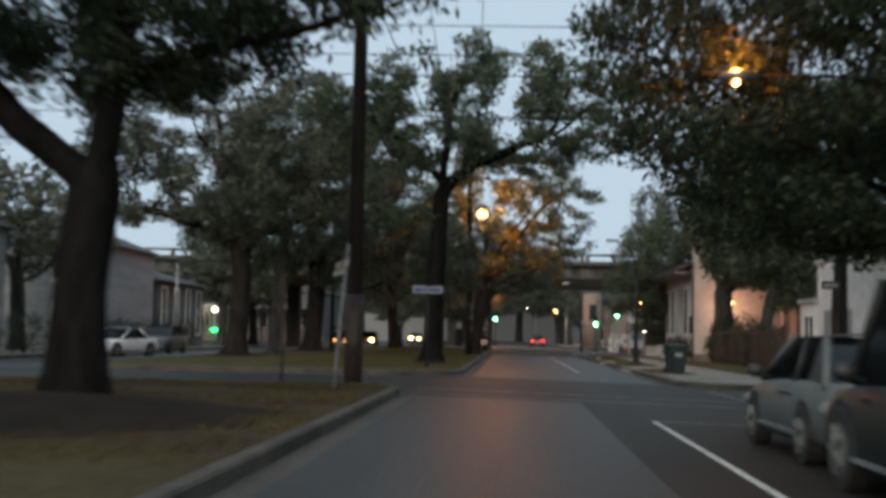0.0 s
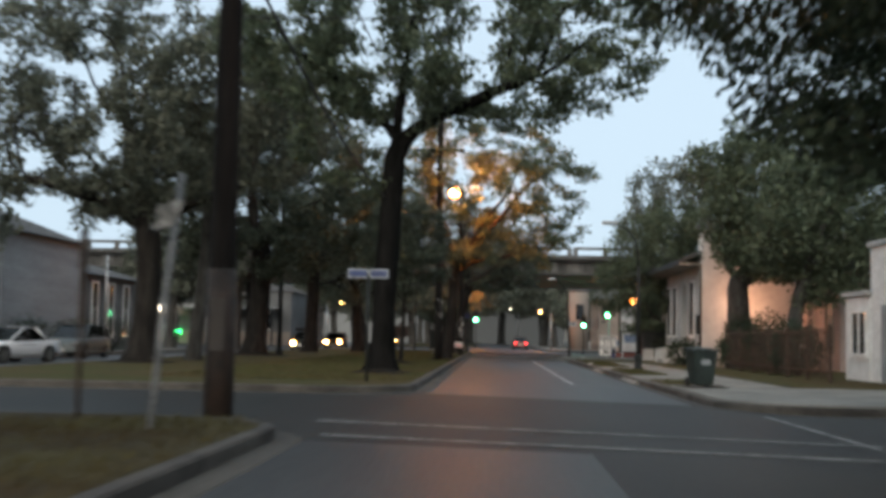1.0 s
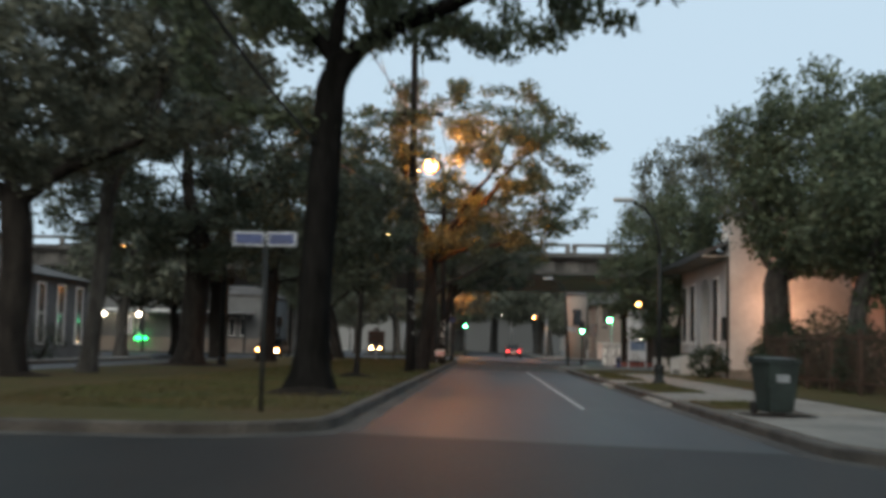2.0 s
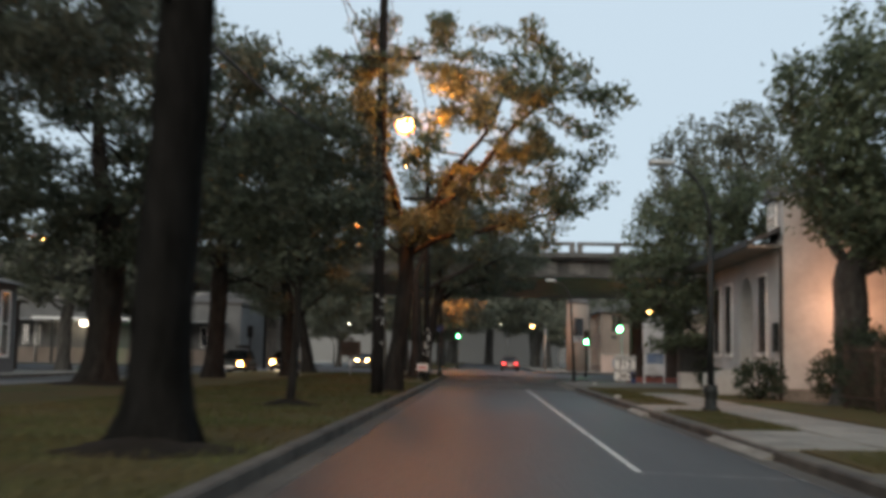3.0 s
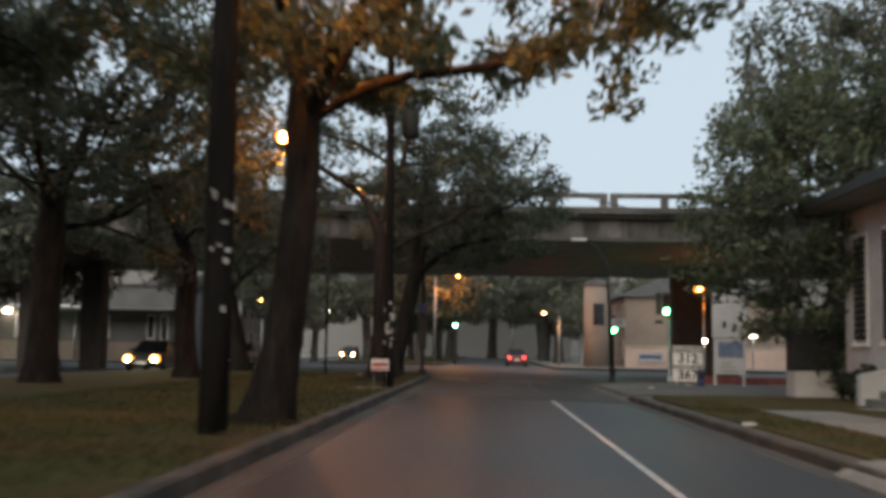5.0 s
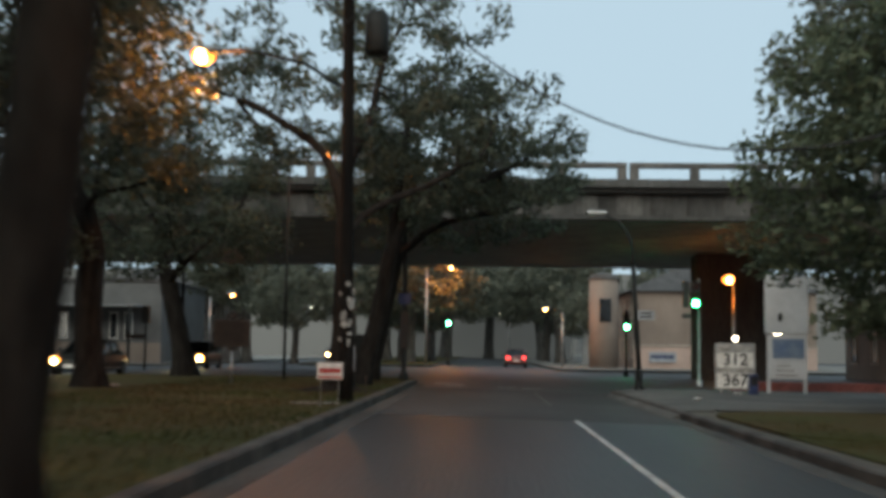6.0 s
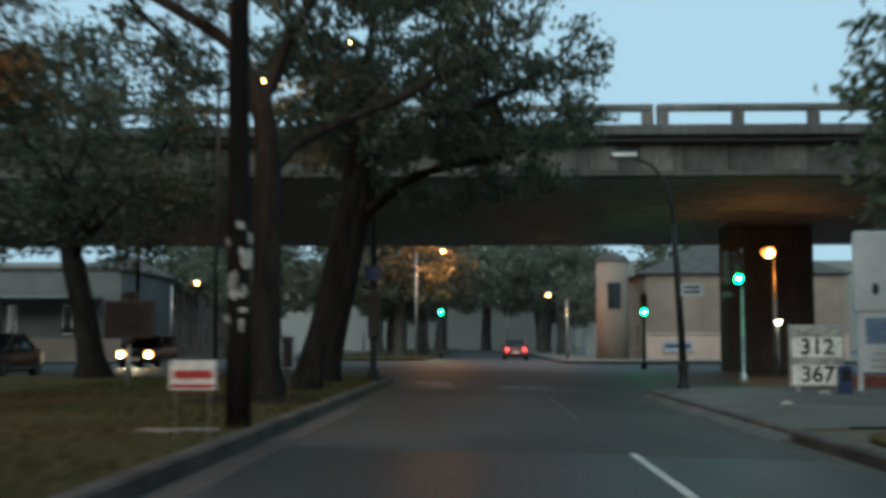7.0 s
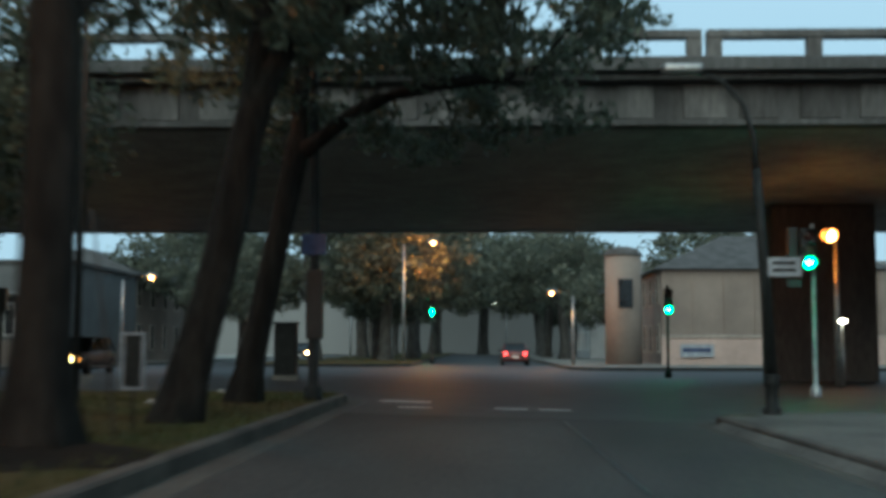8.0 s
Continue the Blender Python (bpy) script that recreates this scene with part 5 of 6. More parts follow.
                bm.faces.new([bm.verts.new(q) for q in ((s * (W + 0.004), *arc[i]), (s * (W + 0.004), *arc[i + 1]), (s * (W - 0.1), *arc[i + 1]), (s * (W - 0.1), *arc[i]))])
            part("wheel_arch", bm, BLACKPL, t)
            wheel(t, s * (W - 0.08), yy, r, s)
    bm = B()
    box(bm, -W * 0.86, W * 0.86, L - 0.1, L + 0.04, 0.3, 0.5, 0.05)
    part("front_bumper", bm, paint, t)
    bm = B()
    box(bm, -W * 0.9, W * 0.9, -L - 0.05, -L + 0.12, 0.32, 0.55, 0.05)
    part("rear_bumper", bm, paint, t)
    bm = B()
    box(bm, -0.24, 0.24, L + 0.035, L + 0.05, 0.34, 0.45)
    part("plate", bm, WHITE, t, "blank pale plate")
    bm = B()
    box(bm, -0.24, 0.24, -L - 0.06, -L - 0.045, 0.5, 0.61)
    part("plate", bm, WHITE, t, "blank pale plate")
    return t


car("parked_wagon", 3.88, 13.35, -0.14, 0, SILVER, "silver-grey estate car parked beside the lane line", 4.2, 1.72, 1.40, "wagon", wb=2.45, r=0.31)
car("parked_van", 3.78, 8.55, -0.14, 0, DARKCAR, "tall dark green-grey van parked by the kerb", 4.8, 1.9, 1.88, "van", wb=2.85, r=0.37)
car("white_saloon", -18.3, 53.5, -0.15, 163, WHITECAR, "small white saloon car at the median opening", 4.3, 1.7, 1.4, "sedan", wb=2.6)
car("oncoming_car", -14.7, 102.2, -0.06, 180, DARKCAR, "dark oncoming car with lit headlights", 4.5, 1.75, 1.45, "sedan", "head")
car("oncoming_car", -14.6, 119.5, -0.06, 180, DARKCAR, "dark oncoming car with lit headlights", 4.5, 1.75, 1.5, "wagon", "head")
car("oncoming_car", -14.4, 178.0, -0.06, 180, DARKCAR, "distant oncoming car with lit headlights", 4.5, 1.75, 1.5, "wagon", "head")
car("leading_car", 3.4, 152, -0.13, 0, REDCAR, "distant car ahead with lit tail lights", 4.5, 1.75, 1.45, "sedan", "tail")
car("parked_pickup", -19.4, 64, -0.15, 180, SILVER, "pale car parked across the other carriageway", 4.6, 1.8, 1.6, "suv")
for hx, hy in ((-14.7, 99.6), (-14.6, 116.9)):
    d = bpy.data.lights.new("headlight_beam", "SPOT")
    d.energy, d.color, d.spot_size, d.spot_blend, d.shadow_soft_size = 260, (1.0, 0.8, 0.5), radians(50), 0.6, 0.1
    ob = new("headlight_beam", d)
    ob.matrix_world = look((hx, hy, 0.6), (hx + 0.3, hy - 12, 0.0))


# ---- houses ----
def shutter_window(parent, x, y0, y1, z0, z1):
    """A window in a wall that faces -x, with its shutter leaves closed in a frame."""
    bm = B()
    box(bm, x - 0.04, x + 0.06, y0 - 0.09, y0, z0 - 0.09, z1 + 0.09)
    box(bm, x - 0.04, x + 0.06, y1, y1 + 0.09, z0 - 0.09, z1 + 0.09)
    box(bm, x - 0.04, x + 0.06, y0, y1, z1, z1 + 0.09)
    box(bm, x - 0.08, x + 0.06, y0 - 0.12, y1 + 0.12, z0 - 0.17, z0 - 0.09)
    f = part("window_frame", bm, WHITE, parent, "white painted frame")
    mid = (y0 + y1) / 2
    for a, b in ((y0 + 0.005, mid - 0.005), (mid + 0.005, y1 - 0.005)):
        bm = B()
        box(bm, x - 0.05, x - 0.01, a, a + 0.06, z0, z1)
        box(bm, x - 0.05, x - 0.01, b - 0.06, b, z0, z1)
        n = 16
        for k in range(n):
            zz = z0 + (z1 - z0) * k / n
            box(bm, x - 0.048, x - 0.012, a + 0.06, b - 0.06, zz, zz + (z1 - z0) / n * 0.7)
        part("shutter", bm, SHUTTER, f, "dark louvred shutter")


def cottage():
    h = thing("stucco_house", 10.4, 67.4, 0.0, "low white stucco house with dark shutters, deep eaves and a dormer", "house")
    D = 12.1
    bm = B()
    box(bm, 0.0, 9.0, 0.0, 4.5, -0.4, 5.3)
    box(bm, 0.0, 9.0, 6.4, D, -0.4, 5.3)
    box(bm, 0.0, 9.0, 4.5, 6.4, 4.35, 5.3)
    box(bm, 0.75, 9.0, 4.5, 6.4, -0.4, 4.35)
    for k in range(10):
        ya, yb = 4.5 + 0.19 * k, 4.69 + 0.19 * k
        u = abs((ya + yb) / 2 - 5.45) / 0.95
        box(bm, 0.0, 0.75, ya, yb, 3.45 + 0.88 * math.sqrt(max(0.0, 1 - u * u)), 4.35)
    part("wall", bm, STUCCO, h, "white stucco wall stained by damp with an arched recess")
    bm = B()
    prism(bm, [(0.0, -0.02), (9.0, -0.02), (9.0, 0.28), (0.0, 0.28)], 5.2, lambda x, y: 6.65 + 1.6 * (1 - abs(x - 4.5) / 4.5))
    part("gable_wall", bm, STUCCO, h, "raised stucco gable")
    # roof: two slopes with a deep street eave
    bm = B()
    prof = [(-1.05, 5.05), (4.5, 7.55), (9.6, 5.1), (9.6, 5.22), (4.5, 7.72), (-1.05, 5.2)]
    a = [bm.verts.new((u, 0.3, v)) for u, v in prof]
    b = [bm.verts.new((u, D + 0.5, v)) for u, v in prof]
    bm.faces.new(a), bm.faces.new(b[::-1])
    for i in range(6):
        bm.faces.new((a[i], b[i], b[(i + 1) % 6], a[(i + 1) % 6]))
    part("roof", bm, ROOF, h, "dark shingled roof")
    bm = B()
    box(bm, -1.06, 0.0, 0.3, D + 0.5, 4.98, 5.04)
    part("soffit", bm, SOFFIT, h, "pale boarded soffit")
    bm = B()
    box(bm, -1.12, -1.05, 0.3, D + 0.5, 4.98, 5.24, 0.01)
    part("gutter", bm, SHUTTER, h)
    # dormer
    bm = B()
    box(bm, 0.75, 2.6, 3.6, 5.1, 5.6, 7.1)
    dm = part("dormer", bm, GREYWALL, h, "small grey dormer")
    bm = B()
    pr = [(3.4, 7.05), (4.35, 7.6), (5.3, 7.05)]
    a = [bm.verts.new((0.55, u, v)) for u, v in pr]
    b = [bm.verts.new((3.2, u, v)) for u, v in pr]
    bm.faces.new(a), bm.faces.new(b[::-1])
    for i in range(3):
        bm.faces.new((a[i], b[i], b[(i + 1) % 3], a[(i + 1) % 3]))
    part("dormer_roof", bm, ROOF, dm)
    bm = B()
    box(bm, 0.70, 0.76, 3.85, 4.85, 6.05, 6.95)
    part("pane", bm, PANE, dm, "grey window pane")
    bm = B()
    for z0 in (6.0, 6.48, 6.92):
        box(bm, 0.66, 0.78, 3.8, 4.9, z0, z0 + 0.06)
    for y0 in (3.8, 4.32, 4.84):
        box(bm, 0.66, 0.78, y0, y0 + 0.06, 6.0, 6.98)
    part("window_frame", bm, WHITE, dm)
    for y0, y1 in ((10.25, 11.25), (8.0, 9.0), (2.3, 3.35)):
        shutter_window(h, 0.0, y0, y1, 1.55, 4.2)
    # door
    bm = B()
    box(bm, 0.68, 0.74, 4.75, 6.15, 0.55, 3.2)
    dr = part("door", bm, BROWN, h, "brown panelled double door")
    bm = B()
    for y0 in (4.85, 5.5):
        for z0, z1 in ((0.7, 1.6), (1.75, 2.6)):
            box(bm, 0.655, 0.679, y0, y0 + 0.55, z0, z1, 0.008)
    part("panel", bm, BROWN, dr)
    bm = B()
    for y0, y1, z0, z1 in ((4.6, 4.75, 0.55, 3.35), (6.15, 6.3, 0.55, 3.35), (4.6, 6.3, 3.2, 3.38)):
        box(bm, 0.64, 0.74, y0, y1, z0, z1, 0.01)
    part("door_frame", bm, WHITE, h)
    for k in range(3):
        bm = B()
        box(bm, -1.25 + 0.32 * k, 0.74 if k == 2 else 0.0, 4.52 if k == 2 else 4.2, 6.38 if k == 2 else 6.7, -0.3 + 0.0, 0.19 + 0.17 * k, 0.015)
        part("step", bm, WALK, h, "worn concrete step")
    for yy in (4.1, 6.75):
        bm = B()
        prism(bm, [(-1.35, yy - 0.14), (0.0, yy - 0.14), (0.0, yy + 0.14), (-1.35, yy + 0.14)], -0.3, lambda x, y: 0.72 + 0.28 * (x + 1.35) / 1.35, bevel=0.02)
        part("step_wall", bm, STUCCO, h)
    bm = B()
    box(bm, -0.14, 0.0, 0.65, 1.05, 1.55, 2.5, 0.015)
    part("meter_box", bm, DARKMETAL, h, "dark metal meter box")
    bm = B()
    tube(bm, [(-0.06, 0.12, -0.2), (-0.06, 0.12, 5.0)], 0.05, 8)
    part("downpipe", bm, RUSTMETAL, h, "brown downpipe", smooth=True)
    # gable end windows and plinth
    bm = B()
    box(bm, -0.05, 9.05, -0.06, D + 0.05, -0.4, 0.35, 0.01)
    part("plinth", bm, WALK, h, "grey rendered plinth")
    for x0 in (5.6,):
        bm = B()
        box(bm, x0, x0 + 0.95, -0.05, 0.02, 1.6, 3.7)
        w = part("window", bm, PANE, h, "dark sash window")
        bm = B()
        for u0, u1, z0, z1 in ((x0 - 0.08, x0, 1.5, 3.8), (x0 + 0.95, x0 + 1.03, 1.5, 3.8), (x0, x0 + 0.95, 3.7, 3.8), (x0 - 0.1, x0 + 1.05, 1.45, 1.6), (x0, x0 + 0.95, 2.6, 2.66)):
            box(bm, u0, u1, -0.09, 0.0, z0, z1)
        part("window_frame", bm, WHITE, w)
    return h


cottage()


def plain_house(name, x, y, z, w, d, wall_h, roof_h, wall_m, label, storeys=1, per=3, hip=True, turn=0, side_windows=True):
    """A house with windows on its street face; the face looks along -x before the turn."""
    h = thing(name, x, y, z, label, "house", turn=turn)
    bm = B()
    box(bm, 0, w, 0, d, -0.5, wall_h)
    part("wall", bm, wall_m, h)
    bm = B()
    e = 0.5
    ins = min(w, d) * 0.42 if hip else 0.0
    lo = [bm.verts.new(q) for q in ((-e, -e, wall_h - 0.05), (w + e, -e, wall_h - 0.05), (w + e, d + e, wall_h - 0.05), (-e, d + e, wall_h - 0.05))]
    if d >= w:
        top = [bm.verts.new((w / 2, ins, wall_h + roof_h)), bm.verts.new((w / 2, d - ins, wall_h + roof_h))]
        fs = ((lo[0], lo[1], top[0]), (lo[1], lo[2], top[1], top[0]), (lo[2], lo[3], top[1]), (lo[3], lo[0], top[0], top[1]))
    else:
        top = [bm.verts.new((ins, d / 2, wall_h + roof_h)), bm.verts.new((w - ins, d / 2, wall_h + roof_h))]
        fs = ((lo[0], lo[1], top[1], top[0]), (lo[1], lo[2], top[1]), (lo[2], lo[3], top[0], top[1]), (lo[3], lo[0], top[0]))
    for f in fs:
        bm.faces.new(f)
    bm.faces.new(lo[::-1])
    part("roof", bm, ROOF, h, "dark shingled roof")
    sh = wall_h / storeys
    for s in range(storeys):
        for k in range(per):
            c = d * (k + 0.5) / per
            z0, z1 = s * sh + 0.9, s * sh + sh - 0.5
            bm = B()
            box(bm, -0.03, 0.02, c - 0.5, c + 0.5, z0, z1)
            wn_ = part("window", bm, PANE, h, "dark window")
            bm = B()
            for y0, y1, a, b in ((c - 0.6, c - 0.5, z0 - 0.1, z1 + 0.1), (c + 0.5, c + 0.6, z0 - 0.1, z1 + 0.1), (c - 0.5, c + 0.5, z1, z1 + 0.1), (c - 0.62, c + 0.62, z0 - 0.14, z0), (c - 0.5, c + 0.5, (z0 + z1) / 2 - 0.03, (z0 + z1) / 2 + 0.03)):
                box(bm, -0.07, 0.02, y0, y1, a, b)
            part("window_frame", bm, SOFFIT if wall_m in (BEIGE, PINKWALL) else WHITE, wn_)
        for k in range(max(1, int(w / 4)) if side_windows else 0):
            c = w * (k + 0.5) / max(1, int(w / 4))
            z0, z1 = s * sh + 0.9, s * sh + sh - 0.5
            bm = B()
            box(bm, c - 0.5, c + 0.5, -0.03, 0.02, z0, z1)
            wn_ = part("window", bm, PANE, h, "dark window")
            bm = B()
            for x0, x1, a, b in ((c - 0.6, c - 0.5, z0 - 0.1, z1 + 0.1), (c + 0.5, c + 0.6, z0 - 0.1, z1 + 0.1), (c - 0.5, c + 0.5, z1, z1 + 0.1), (c - 0.62, c + 0.62, z0 - 0.14, z0)):
                box(bm, x0, x1, -0.07, 0.02, a, b)
            part("window_frame", bm, SOFFIT if wall_m in (BEIGE, PINKWALL) else WHITE, wn_)
    return h


# Lantern added out of sight behind the trunk to light the gable.
lan = thing("wall_lantern", 12.4, 67.38, 3.3, "small unseen lantern added on the gable to light the wall pink-orange", "lantern")
bm = B()
tube(bm, [(0, 0, 0), (0, -0.35, 0.18), (0, -0.7, 0.2)], 0.025, 8)
part("bracket", bm, DARKMETAL, lan, smooth=True)
bm = B()
tube(bm, [(0, -0.7, 0.22), (0, -0.7, 0.1), (0, -0.7, 0.06)], [0.03, 0.1, 0.12], 12)
part("cap", bm, DARKMETAL, lan, smooth=True)
bm = B()
ball(bm, 0, -0.7, -0.02, 0.085)
part("globe", bm, SODIUM_FAR, lan, "lit globe", smooth=True)
lamp_light(12.4, 65.9, 3.05, 115, (1.0, 0.50, 0.32), 0.2)

# white garage with a taller flat part nearer
g = thing("white_garage", 12.0, 38.0, WALK_Z, "low white rendered garage beside a taller flat-roofed block", "building")
bm = B()
box(bm, 0, 6.0, 8.7, 11.2, -0.4, 2.75)
part("wall", bm, WHITE, g, "white rendered wall")
bm = B()
box(bm, -0.12, 6.1, 8.6, 11.32, 2.75, 2.9, 0.02)
part("coping", bm, STUCCO, g)
bm = B()
box(bm, 0.05, 8.0, 0.0, 8.7, -0.4, 4.25)
part("upper_block", bm, WHITE, g, "taller white block")
bm = B()
box(bm, -0.05, 8.1, -0.1, 8.8, 4.25, 4.4, 0.02)
part("parapet", bm, STUCCO, g)
bm = B()
box(bm, -0.03, 0.02, 9.0, 10.4, 0.9, 2.2)
wd_ = part("window", bm, PANE, g, "grey window")
bm = B()
for u0, u1, z0, z1 in ((8.92, 9.0, 0.82, 2.28), (10.4, 10.48, 0.82, 2.28), (9.0, 10.4, 2.2, 2.28), (8.9, 10.5, 0.75, 0.9), (9.67, 9.73, 0.9, 2.2)):
    box(bm, -0.07, 0.01, u0, u1, z0, z1)
part("window_frame", bm, WHITE, wd_)
bm = B()
box(bm, 0.0, 0.06, 4.0, 7.6, 0.0, 2.4)
gd = part("garage_door", bm, GREYWALL, g, "pale boarded garage door")
bm = B()
for k in range(4):
    box(bm, -0.015, 0.001, 4.05, 7.55, 0.1 + 0.58 * k, 0.6 + 0.58 * k, 0.005)
part("panel", bm, GREYWALL, gd)

plain_house("pink_house", 15.0, 60.2, 0.0, 9, 6.0, 4.4, 2.0, PINKWALL, "faded pink rendered house behind the trees", 1, 2)
ch = plain_house("corner_house", 12.5, 148.0, -0.1, 14, 12, 6.1, 2.6, BEIGE, "two-storey beige building with a hipped roof and tall plain bays", 2, 4, side_windows=False)
for k in range(8):
    bm = B()
    box(bm, 0.05 + 1.93 * k, 0.33 + 1.93 * k, -0.10, 0.0, 1.9, 5.9, 0.01)
    part("pilaster", bm, BEIGE, ch, "flat rendered pilaster")
bm = B()
box(bm, -0.05, 14.05, -0.14, 0.0, 1.75, 1.93, 0.01)
part("string_course", bm, SOFFIT, ch, "pale string course")
bm = B()
box(bm, -0.02, 14.02, -0.06, 0.0, -0.4, 1.75)
part("base_course", bm, PINKWALL, ch, "brownish brick-red base course")
bm = B()
box(bm, 1.1, 3.2, -0.22, -0.15, 0.55, 1.35, 0.01)
sb_ = part("signboard", bm, SIGNPALE, ch, "pale blue-grey signboard")
bm = B()
box(bm, 1.25, 3.0, -0.235, -0.222, 0.85, 1.1)
part("lettering", bm, BLUE, sb_, "blue bar of lettering")
tw = thing("turret", 10.2, 148.6, -0.1, "round beige corner turret with a low roof", "building")
bm = B()
tube(bm, [(0, 0, -0.4), (0, 0, 6.9)], 1.15, 16)
part("wall", bm, BEIGE, tw, smooth=True)
bm = B()
tube(bm, [(0, 0, 6.9), (0, 0, 7.0), (0, 0, 7.35), (0, 0, 7.5)], [1.25, 1.25, 0.95, 0.4], 16)
part("roof", bm, ROOF, tw)
bm = B()
box(bm, -0.45, 0.45, -1.2, -1.0, 3.6, 5.4)
part("window", bm, PANE, tw)
plain_house("grey_house", -36, 66, -0.05, 12, 11, 6.2, 2.2, GREYWALL, "two-storey grey boarded house across the avenue", 2, 4, turn=0)
plain_house("grey_house", -24.5, 55.0, -0.05, 11, 10, 6.0, 2.2, GREYWALL, "two-storey grey boarded house across the avenue", 2, 3, turn=180)
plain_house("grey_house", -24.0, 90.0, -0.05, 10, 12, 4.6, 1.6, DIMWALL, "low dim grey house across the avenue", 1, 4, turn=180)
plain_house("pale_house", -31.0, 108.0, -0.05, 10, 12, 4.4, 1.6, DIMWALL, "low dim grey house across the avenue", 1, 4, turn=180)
plain_house("pale_house", -24.5, 21.5, -0.05, 10, 11, 5.6, 2.2, GREYWALL, "two-storey grey boarded house across the avenue", 2, 3, turn=180)
plain_house("pale_house", -24, 176, -0.05, 10, 18, 6.4, 2.2, BEIGE, "far two-storey house beyond the overpass", 2, 5, turn=180)
plain_house("pale_house", 12, 190, -0.05, 10, 16, 6.4, 2.2, STUCCO, "far two-storey house beyond the overpass", 2, 4)
plain_house("pale_house", 14, 2, -0.05, 9, 14, 5.6, 2.2, GREYWALL, "grey boarded house behind the parked cars", 2, 4)
plain_house("pale_house", 22, 112, -0.1, 12, 14, 4.4, 1.6, BEIGE, "low beige building beyond the overpass", 1, 4)

# plain hall beyond the overpass across the avenue
hall = thing("hall", -46.0, 141.0, -0.1, "wide flat-roofed grey hall with a lean-to front beyond the overpass", "building")
bm = B()
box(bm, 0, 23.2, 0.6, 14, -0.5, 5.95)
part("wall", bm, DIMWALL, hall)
bm = B()
box(bm, -0.2, 23.4, 0.45, 14.2, 5.95, 6.2, 0.03)
part("roof", bm, ROOF, hall, "flat dark roof with a thin edge")
bm = B()
box(bm, 0.1, 22.0, -1.8, 0.6, 4.05, 4.2, 0.03)
part("canopy", bm, GALV, hall, "thin lean-to roof along the front")
for u in (0.4, 5.6, 10.8, 16.0, 21.4):
    bm = B()
    box(bm, u, u + 0.2, -1.7, -1.5, -0.3, 4.05, 0.02)
    part("post", bm, DARKMETAL, hall)
bm = B()
box(bm, -0.05, 23.25, 0.5, 0.6, -0.3, 1.5, 0.02)
part("base_wall", bm, BEIGE, hall, "paler rendered base wall")
for u in (2.0, 3.1, 8.6, 9.7, 14.6, 15.7, 19.4, 20.5):
    bm = B()
    box(bm, u, u + 0.62, 0.54, 0.6, 1.75, 3.7, 0.01)
    wf = part("window", bm, WHITE, hall, "tall narrow window")
    bm = B()
    box(bm, u + 0.07, u + 0.55, 0.51, 0.54, 1.83, 3.62)
    part("pane", bm, PANE, wf)

# glowing grey wall closing the far view, mist painted as emission
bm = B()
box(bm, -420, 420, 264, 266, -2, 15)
backdrop = part("backdrop", bm, glow("glowing_mist_grey", (0.062, 0.066, 0.067), 0.5))
tagged(backdrop, "glowing grey wall painted as mist at the far end of the avenue", "backdrop", kind="structure")


# ---- garden fence ----
fence = thing("garden_fence", 10.3, 45.0, 0.0, "dark iron garden fence with slim rails", "fence")
for k in range(7):
    bm = B()
    box(bm, -0.05, 0.05, k * 2.6 - 0.05, k * 2.6 + 0.05, -0.2, 1.75, 0.01)
    part("post", bm, RUSTMETAL, fence)
    if k < 6:
        bm = B()
        for zz in (0.3, 1.5):
            box(bm, -0.02, 0.02, k * 2.6 + 0.05, k * 2.6 + 2.55, zz, zz + 0.04)
        part("rail", bm, RUSTMETAL, fence)
        for i in range(14):
            bm = B()
            yy = k * 2.6 + 0.18 + i * 0.17
            box(bm, -0.01, 0.01, yy - 0.01, yy + 0.01, 0.1, 1.65)
            part("picket", bm, RUSTMETAL, fence)


def shrub(x, y, z, r, h, seed, label, material=LEAF_C, n=1500):
    t = thing("shrub", x, y, z, label, "shrub", group="shrubs")
    rng = np.random.default_rng(seed)
    for k in range(6):
        a = rng.uniform(0, 6.28)
        bm = B()
        tube(bm, [(0, 0, -0.05), (math.cos(a) * r * 0.4, math.sin(a) * r * 0.4, h * 0.5), (math.cos(a) * r * 0.75, math.sin(a) * r * 0.75, h * 0.85)], [0.03, 0.02, 0.008], 5)
        part("stem", bm, BARK, t)
    verts, faces = [], []
    for k in range(n):
        d = rng.normal(size=3)
        d /= np.linalg.norm(d)
        p = d * rng.uniform(0.55, 1.08) * np.array([r, r, h * 0.55]) + np.array([0, 0, h * 0.52])
        if p[2] < 0.02 or clump_noise(p[None] * 3, 1, seed)[0] < -0.35:
            continue
        u = rng.normal(size=3)
        u /= np.linalg.norm(u)
        v = np.cross(u, rng.normal(size=3))
        v /= np.linalg.norm(v)
        s = rng.uniform(0.05, 0.10)
        b = len(verts)
        verts += [tuple(p - u * s), tuple(p + v * s * 0.45), tuple(p + u * s), tuple(p - v * s * 0.45)]
        faces.append((b, b + 1, b + 2, b + 3))
    part("foliage", (verts, faces), material, t, "small dark leaves")
    return t


shrub(9.3, 66.0, WALK_Z, 0.85, 1.25, 3, "rounded green shrub at the corner of the house")
shrub(10.0, 77.2, WALK_Z, 0.6, 0.9, 4, "low dark shrub against the house wall")
shrub(10.6, 80.6, WALK_Z, 1.2, 1.9, 8, "dense dark shrub beyond the house", n=2600)
shrub(11.6, 65.6, WALK_Z, 0.9, 1.6, 9, "dark shrub beside the gable", n=2000)
